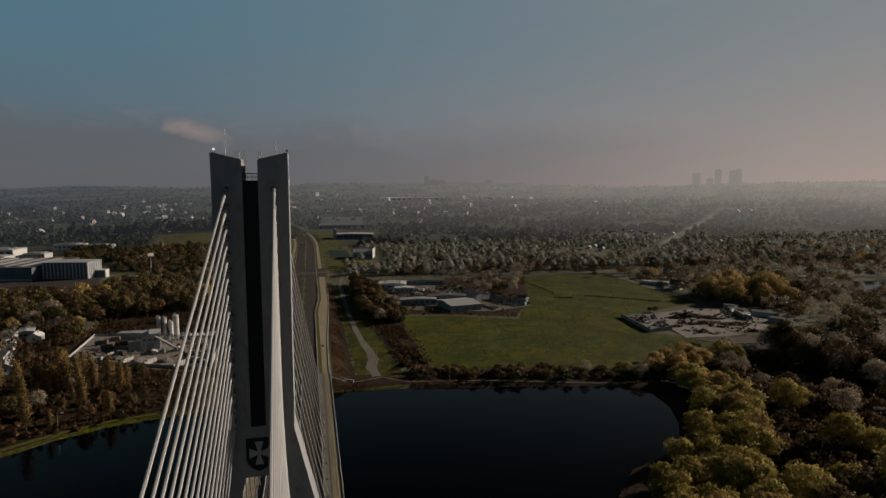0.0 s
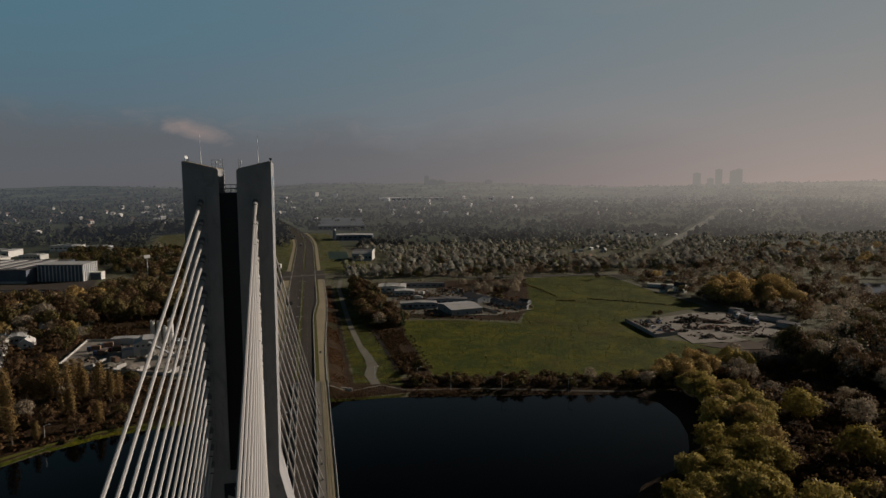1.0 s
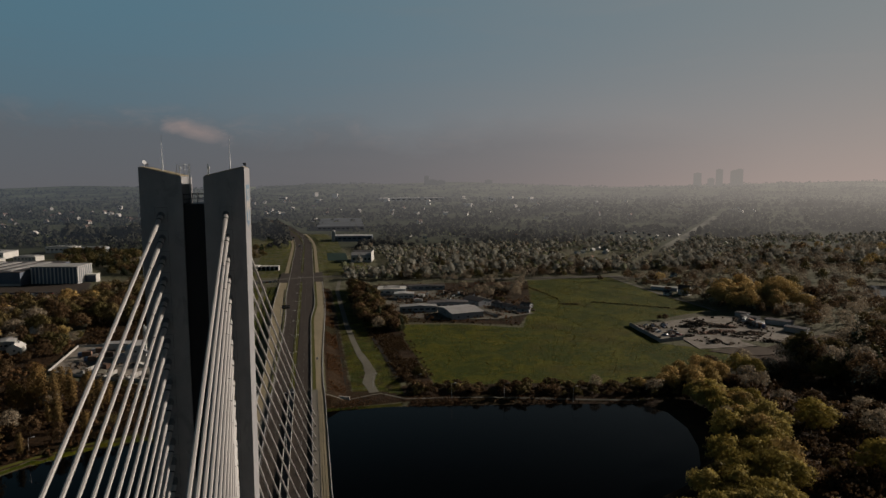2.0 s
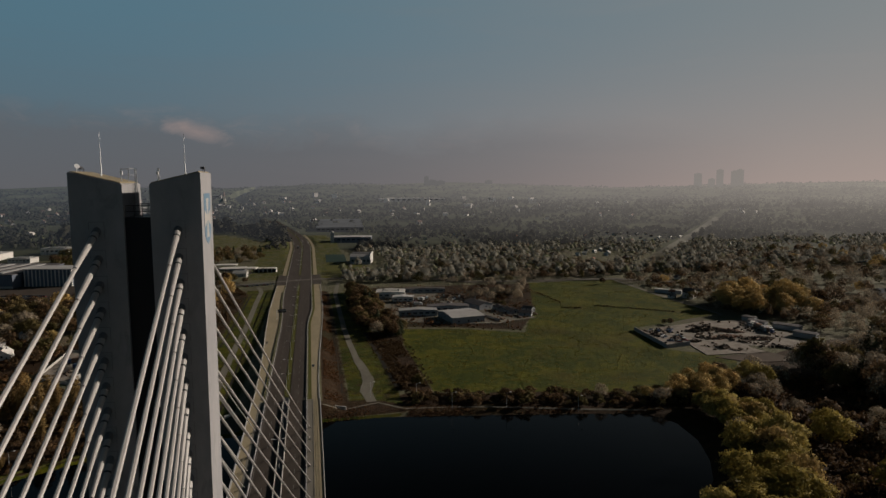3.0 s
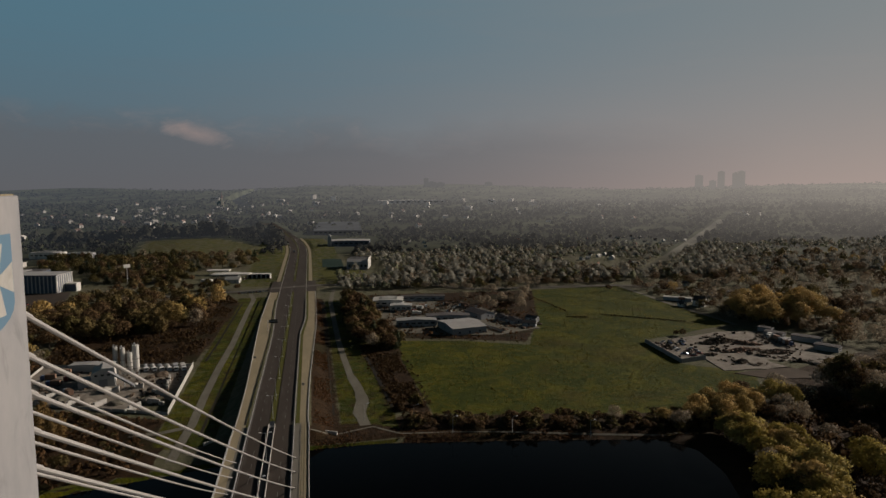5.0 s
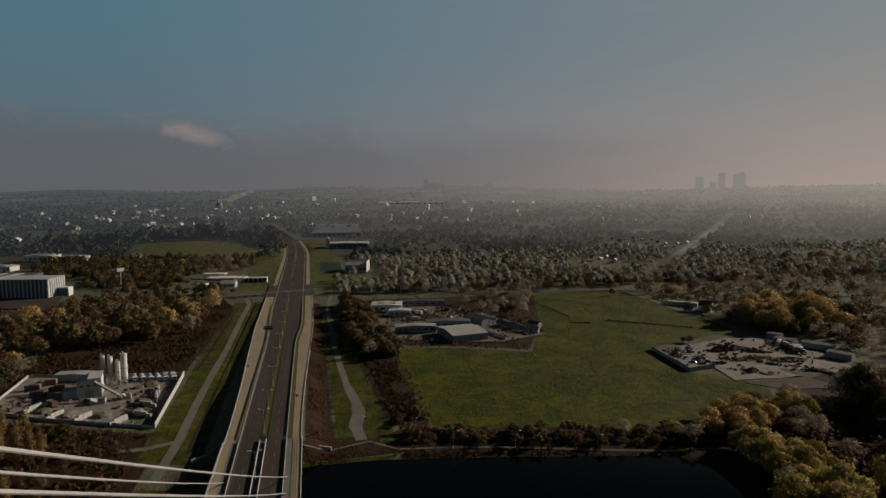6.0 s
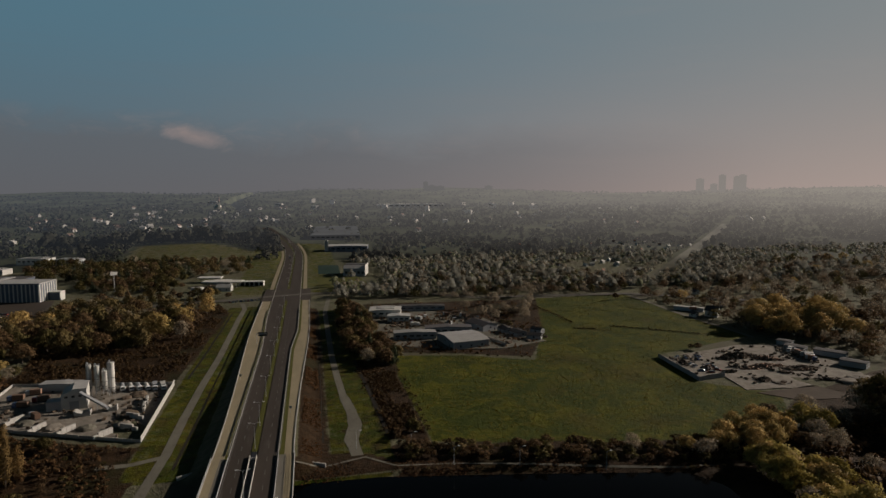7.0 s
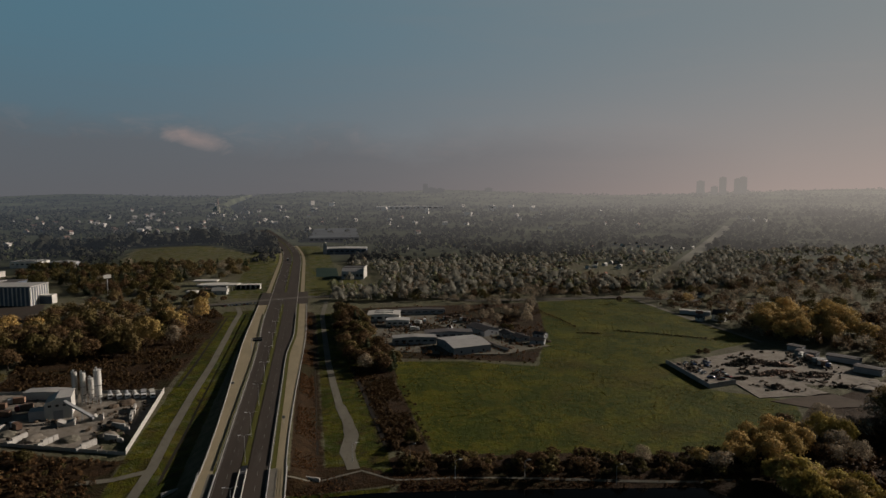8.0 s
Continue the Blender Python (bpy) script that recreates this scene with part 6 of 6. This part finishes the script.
def scrap_pile(x, y, rx, ry, h, turn, mat, count):
    """A ragged pile of beams, sheets and lumps."""
    rng = random.Random(int(x * 5 + y))
    verts, faces = [], []
    for k in range(count):
        r, a = math.sqrt(rng.random()), rng.uniform(0, 2 * math.pi)
        px_, py_ = r * math.cos(a) * rx, r * math.sin(a) * ry
        top = h * (1 - r ** 1.6) * rng.uniform(0.6, 1.1)
        m = pose(px_, py_, top - 0.5, rng.uniform(-35, 35), rng.uniform(-35, 35), rng.uniform(0, 360))
        p, q, w, i = rng.uniform(0.25, 1.7), rng.uniform(0.2, 0.7), rng.uniform(0.4, 1.0), len(verts)
        verts += [m @ Vector((u * p, v * q, t * w)) for u in (-1, 1) for v in (-1, 1) for t in (0, 1)]
        faces += [tuple(i + j for j in f) for f in ((0, 1, 3, 2), (4, 6, 7, 5), (0, 4, 5, 1), (2, 3, 7, 6), (1, 5, 7, 3))]
    ob = new("scrap_pile", mesh_from("scrap_pile", verts, faces, mat))
    ob.matrix_basis = pose(x, y, high(x, y) + 0.3, 0, 0, turn)
    tagged(ob, "ragged pile of rusty beams and rubble on pale ground", "heap", kind="stuff")


def scrap_yard():
    poly = [(237, 436), (233, 387), (252, 391), (248, 368), (285, 364), (322, 364), (342, 392), (333, 420), (336, 447), (304, 452), (268, 442)]
    bm = bmesh.new()
    slab(bm, poly[:3] + ragged(poly[3:], 0.6, 8, closed=False) + poly[-1:], -0.4, 0.22)
    tagged(part("scrap_yard_ground", bm, YARD), "pale bare ground of the scrap yard", "yard", kind="structure")
    for (ax, ay), (bx, by) in list(zip(poly, poly[1:]))[:2]:
        L = math.dist((ax, ay), (bx, by))
        wall = thing("yard_wall", "dark weathered panel wall of the scrap yard", "wall", at=(ax, ay, 0.0), turn=math.degrees(math.atan2(by - ay, bx - ax)))
        n = max(2, int(L / 3))
        for k in range(n):
            part("panel", boxes((k * L / n + 0.03, (k + 1) * L / n - 0.03, -0.12, 0.12, 0, 2.6 + YARDS.uniform(-0.15, 0.1)), bevel=0.03), CONCRETE, wall)
    for x, y, rx, ry, h, turn, mat, n in ((284, 425, 15, 5, 3.2, 8, RUBBLE, 210), (300, 417, 9, 3.5, 2.2, -30, RUST, 100), (285, 402, 15, 3, 1.8, 4, RUST, 150), (304, 396, 12, 2.6, 1.6, -5, RUBBLE, 120), (304, 392, 6, 1.6, 0.9, -10, RUST, 50),
                                           (269, 380, 5, 2.6, 1.4, 30, RUBBLE, 60), (252, 407, 6, 3, 1.4, 60, RUST, 60), (245, 420, 5, 2.5, 1.2, 80, RUBBLE, 50), (260, 398, 4, 2, 1.0, 0, RUBBLE, 40), (306, 372, 7, 1.6, 1.0, -8, RUBBLE, 50)):
        scrap_pile(x, y, rx, ry, h, turn, mat, n)
    for k in range(14):
        x, y = YARDS.uniform(243, 262), YARDS.uniform(398, 432)
        car(x, y, YARDS.uniform(0, 360), PAINTS[YARDS.randrange(4)])
    for x, y, w, l, t in ((334, 432, 7, 12, 30), (346, 416, 7, 18, 35), (340, 392, 7, 14, 30), (338, 446, 6, 9, 30)):
        hall("scrap_shed", w, l, 3.2, GREY_WALL, ROOF_DARK, "long low dark shed beside the scrap yard", (x, y, high(x, y)), t, 0.4, 2, "shed")
    for k in range(8):
        x, y = YARDS.uniform(322, 340), YARDS.uniform(400, 440)
        lorry(x, y, YARDS.uniform(0, 360), YARDS.choice(PAINTS), YARDS.choice([RUST, GREY_WALL, WHITE]), 7.5, label="old lorry body in the scrap yard")
    bm = bmesh.new()
    slab(bm, ragged([(250, 362), (262, 349), (296, 343), (320, 350), (326, 366), (285, 366)], 0.7, 10), -0.4, 0.22)
    tagged(part("bare_earth", bm, EARTH), "dark bare earth beside the scrap yard", "earth", kind="structure")
    gable_house("house", 8, 10, 5, 3.5, WHITE, ROOF_DARK, "white gabled house beside the meadow track", at=(349, 541, high(349, 541)), turn=35)
    hall("long_shed", 5, 24, 3, GREY_WALL, WHITE, "long low shed with a pale roof", (343, 566, high(343, 566)), 50, 0.3, 3, "shed")
    for x, y, w, l in ((-179, 430, 10, 16), (-181, 466, 9, 14), (-221, 545, 12, 20)):
        hall("workshop", w, l, 4.5, WHITE, ROOF_GREY, "pale workshop among brown trees", (x, y, high(x, y)), 15, 0.8, 3, "workshop")
    heap("sand_mound", 322, 368, 8, 2.2, YARD, "long pale heap of sand")
    heap("sand_mound", 312, 366, 6, 1.6, YARD, "pale heap of sand")


def debris(name, poly, count, seed, label, big=1.6):
    """Planks, blocks and scrap strewn over a yard, too small to pick apart."""
    rng = random.Random(seed)
    xs, ys = [p[0] for p in poly], [p[1] for p in poly]
    verts, faces, done = [], [], 0
    while done < count:
        x, y = rng.uniform(min(xs), max(xs)), rng.uniform(min(ys), max(ys))
        if edge_distance(np.array([x]), np.array([y]), poly)[0] > -1 or noise.noise(Vector((x * 0.07, y * 0.07, seed))) < -0.05:
            continue
        m = pose(x, y, high(x, y) + 0.2, rng.uniform(-15, 15), rng.uniform(-15, 15), rng.uniform(0, 360))
        a, b, c, q = rng.uniform(0.3, big), rng.uniform(0.2, big * 0.7), rng.uniform(0.3, big), len(verts)
        verts += [m @ Vector((i * a, j * b, k * c)) for i in (-1, 1) for j in (-1, 1) for k in (0, 1)]
        faces += [tuple(q + i for i in f) for f in ((0, 1, 3, 2), (4, 6, 7, 5), (0, 4, 5, 1), (2, 3, 7, 6), (1, 5, 7, 3))]
        done += 1
    tagged(new(name, mesh_from(name, verts, faces, RUBBLE)), label, "debris", kind="stuff")


def by_the_junction():
    z = high(75, 860)
    h = thing("sports_hall", "grey hall with a white gable and a saw-tooth roof", "hall", at=(78, 862, z), turn=-12)
    part("wall", boxes((-13, 13, -16, 16, -0.5, 9.5), bevel=0.1), GREY_WALL, h)
    part("gable", boxes((13.0, 13.4, -16, 16, -0.3, 13.5)), WHITE, h, "bright white end wall")
    for k in range(4):
        bm = bmesh.new()
        y = -16 + 8 * k
        vs = [bm.verts.new(p) for p in ((-13, y, 9.5), (13, y, 9.5), (13, y + 8, 9.5), (-13, y + 8, 9.5), (-13, y + 6.5, 13), (13, y + 6.5, 13))]
        for q in ((0, 1, 5, 4), (3, 4, 5, 2), (0, 4, 3), (1, 2, 5)):
            bm.faces.new([vs[i] for i in q])
        part("roof_bay", bm, ROOF_DARK if k % 2 else ROOF_GREY, h)
    for k in range(5):
        part("window", boxes((-11 + 5 * k, -8 + 5 * k, -16.06, -16, 3, 6)), WINDOW, h)
    ribbon("pitch", [(46, 872), (47, 960)], 27, material("dark_turf", (0.008, 0.022, 0.016), (0.014, 0.03, 0.022), 2, 1, 0.9), "dark green sports pitch", "pitch", 0.15)
    ribbon("lawn", [(60, 762), (58, 800), (52, 856)], 52, GRASS_STRIP, "green lawn beside the junction", "lawn", 0.12)
    hall("supermarket", 70, 34, 9, NAVY, ROOF_GREY, "wide dark shop hall with a pale roof", (84, 1152, high(84, 1152)), -8, 0.6, 8, "supermarket")
    hall("supermarket", 100, 300, 9, FAR_WALLS, STORE_ROOF, "very large low store with a plain grey roof", (82, 1530, high(82, 1530)), -3, 0.4, 10, "supermarket")
    hall("warehouse", 300, 60, 14, FAR_PALE, FAR_PALE, "very long white warehouse in the distance", (470, 2900, high(470, 2900)), -6, 1.5, 12, "warehouse")
    t = thing("sign_tower", "grey sign tower beside the shop", "sign", at=(50, 1137, high(50, 1137)))
    part("tower", boxes((-3, 3, -3, 3, 0, 17), bevel=0.2), GREY_WALL, t)
    part("sign", tubes(((0, 0, 17), (0, 0, 20), 2.2), sides=12), WHITE, t)


def town():
    """Houses of the allotments and the suburb: a few models, set down many times."""
    rng = random.Random(31)
    small = [gable_house("garden_house", 4.5, 5.5, 2.6, 1.5, WHITE, ROOF_DARK, "small pale garden house among trees", "garden house", 1, chimney=False),
             gable_house("garden_house", 4, 5, 2.4, 1.4, GREY_WALL, ROOF_RED, "small garden house with a red-brown roof", "garden house", 1, chimney=False),
             gable_house("garden_house", 5, 6, 2.6, 1.6, WHITE, WHITE, "small white garden house with a pale roof", "garden house", 1, chimney=False)]
    large = [gable_house("house", 10, 12, 6, 4, FAR_PALE, FAR_ROOF, "white suburban house with a red tile roof", windows=2),
             gable_house("house", 9, 11, 5.5, 4, FAR_PALE, FAR_ROOF, "white suburban house with a dark roof", windows=2),
             gable_house("house", 11, 14, 7, 3, FAR_PALE, FAR_PALE, "pale suburban house with a grey roof", windows=3)]
    block = [hall("apartment_block", 40, 12, 15, FAR_PALE, FAR_PALE, "pale five-storey apartment block with flat roof", (0, 0, -200), 0, 0.3, 8, "apartment block"),
             hall("apartment_block", 24, 14, 22, FAR_PALE, FAR_ROOF, "tall pale apartment block in the suburb", (0, 0, -200), 0, 0.3, 6, "apartment block")]
    def strew(models, count, region):
        used, done = set(), 0
        while done < count:
            x, y = region()
            if not bool(clear(np.array([x]), np.array([y]))[0]):
                continue
            m = models[rng.randrange(len(models))]
            p = pose(x, y, high(x, y), 0, 0, rng.uniform(0, 360))
            if m in used:
                copy_thing(m, p)
            else:
                used.add(m)
                m.matrix_basis = p
            done += 1
    strew(small, 200, lambda: (rng.uniform(150, 780), rng.uniform(730, 1250)))
    strew(small, 16, lambda: (rng.uniform(330, 480), rng.uniform(500, 660)))
    strew(large, 75, lambda: (rng.uniform(-1100, -120), rng.uniform(1350, 2500)))
    strew(large, 55, lambda: (rng.uniform(0, 1500), rng.uniform(1450, 2500)))
    strew(large, 40, lambda: (rng.uniform(-700, 0), rng.uniform(2000, 3000)))
    strew(block, 16, lambda: (rng.uniform(-500, 1100), rng.uniform(2300, 3300)))


def church():
    z = high(-300, 2700)
    c = thing("church", "white church with a slim spire in the far town", "church", at=(-330, 2720, z), turn=20)
    bm = bmesh.new()
    prism(bm, [(-9, 0), (9, 0), (9, 14), (0, 24), (-9, 14)], -20, 20)
    part("nave", bm, WHITE, c)
    part("tower", boxes((-4, 4, -28, -20, 0, 34)), WHITE, c)
    part("spire", tubes(((0, -24, 34), (0, -24, 58), 5, 0.2), sides=8), FAR_ROOF, c)


debris("scrap_debris", [(240, 434), (236, 392), (254, 394), (252, 372), (286, 368), (320, 368), (338, 393), (330, 418), (332, 444), (304, 448)], 260, 4, "scattered scrap and rubble in the yard", 1.3)
debris("depot_debris", [(76, 540), (100, 530), (150, 556), (185, 496), (150, 606), (80, 600)], 340, 6, "scattered pallets and rubble at the depot", 1.2)
debris("plant_debris", [(-102, 386), (-53, 366), (-54, 438), (-130, 452), (-130, 402)], 160, 7, "scattered blocks and scrap in the plant yard", 1.2)
concrete_plant()
factory()
petrol_station()
depot()
scrap_yard()
by_the_junction()
town()
church()

# ---- street furniture ----


def lamp_post(x, y, z, h=10.5, arms=(1, -1), turn=0):
    ob = thing("street_lamp", "slim grey street lamp with two pale heads" if len(arms) > 1 else "slim grey street lamp with one pale head", "street lamp", at=(x, y, z), turn=turn)
    part("pole", tubes(((0, 0, 0), (0, 0, h), 0.11, 0.06), sides=6), STEEL, ob)
    for s in arms:
        part("arm", tubes(((0, 0, h - 0.1), (s * 1.6, 0, h + 0.25), 0.05), sides=5), STEEL, ob)
        part("head", boxes((s * 1.9 - 0.5, s * 1.9 + 0.5, -0.2, 0.2, h + 0.2, h + 0.36), bevel=0.04), CAR_WHITE, ob)
    return ob


first = lamp_post(0, 252, 5.8)
for y in (288, 332.5, 358, 399, 441, 480, 520, 560, 610, 655):
    copy_thing(first, pose(0, y, float(road_z(y)) + (0.8 if y < 325 else 0.0)))
for k in range(14):
    y = 770 + 40 * k
    copy_thing(first, pose(float(road_x(y)), y, float(road_z(y))))
one = lamp_post(40, 336, high(40, 336), 7.5, (1,))
for x, y in ((76, 312), (101, 306.5), (62, 330), (133, 297.5), (-98, 283), (-128, 262)):
    copy_thing(one, pose(x, y, high(x, y)))

def guard_rail(side):
    """A steel rail between the carriageway and the path, on posts."""
    ob = thing("guard_rail", "grey steel guard rail beside the carriageway", "guard rail", at=(0, 0, 0))
    n, y0, y1 = 40, 328.0, 648.0
    pts = []
    for k in range(n + 1):
        y = y0 + (y1 - y0) * k / n
        kerb = float(step_up(9.1, 12.6, 490, 570)(y) if side > 0 else step_up(9.1, 12.6, 480, 640)(y))
        pts.append(Vector((side * (kerb + 0.7), y, float(road_z(y)))))
    bm = bmesh.new()
    rings = [[bm.verts.new(p + Vector((dx, 0, dz))) for dx, dz in ((-0.05, 0.45), (0.05, 0.45), (0.05, 0.85), (-0.05, 0.85))] for p in pts]
    for a, b in zip(rings, rings[1:]):
        for j in range(4):
            bm.faces.new((a[j], a[(j + 1) % 4], b[(j + 1) % 4], b[j]))
    bmesh.ops.recalc_face_normals(bm, faces=bm.faces[:])
    part("rail", bm, SOCKET, ob)
    post = bpy.data.meshes.new("post")
    bm = boxes((-0.06, 0.06, -0.06, 0.06, -0.2, 0.8))
    bm.to_mesh(post)
    bm.free()
    post.materials.append(SOCKET)
    for p in pts:
        o = new("post", post)
        o.parent = ob
        o.location = p


guard_rail(1)
guard_rail(-1)

g = thing("sign_gantry", "dark cantilever sign over the carriageway", "road sign", at=(0, 520, float(road_z(520))))
part("post", tubes(((-13.6, 0, 0), (-13.6, 0, 7.6), 0.2, 0.16), sides=8), STEEL, g)
part("beam", boxes((-13.7, -6.6, -0.12, 0.12, 6.6, 7.0)), STEEL, g)
part("sign", boxes((-12.6, -6.6, -0.1, 0.1, 5.2, 7.9), bevel=0.03), DARK_STEEL, g, "dark back of a road sign")
for y, side in ((432, -15.5), (372, 12.6)):
    p = thing("sign_post", "small road sign on a post beside the path", "road sign", at=(side, y, float(road_z(y))))
    part("post", tubes(((0, 0, 0), (0, 0, 3.2), 0.05), sides=5), STEEL, p)
    part("sign", boxes((-0.6, 0.6, -0.04, 0.04, 2.2, 3.4)), GREY_WALL, p)
lorry(-7.0, 1060, 4, CAR_WHITE, GREY_WALL, 9, label="pale lorry on the road").location.z = float(road_z(1060))

# ---- the far distance ----


def distant_towers():
    """Tower blocks on the far rise: x, y, width and the height of the roof above the lake."""
    for x, y, w, top in ((2606, 3917, 42, 152), (2677, 3869, 34, 116), (2718, 3839, 34, 176), (2790, 3788, 30, 166), (2818, 3768, 36, 176),
                         (856, 4623, 30, 140), (896, 4612, 60, 114), (958, 4600, 60, 108), (1300, 4520, 50, 110)):
        z = high(x, y)
        t = thing("tower_block", "hazy grey tower block on the horizon", "tower block", at=(x, y, z))
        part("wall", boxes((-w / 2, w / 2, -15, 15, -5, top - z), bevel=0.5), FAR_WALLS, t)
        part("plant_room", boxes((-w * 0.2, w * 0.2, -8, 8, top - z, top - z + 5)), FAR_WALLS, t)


distant_towers()
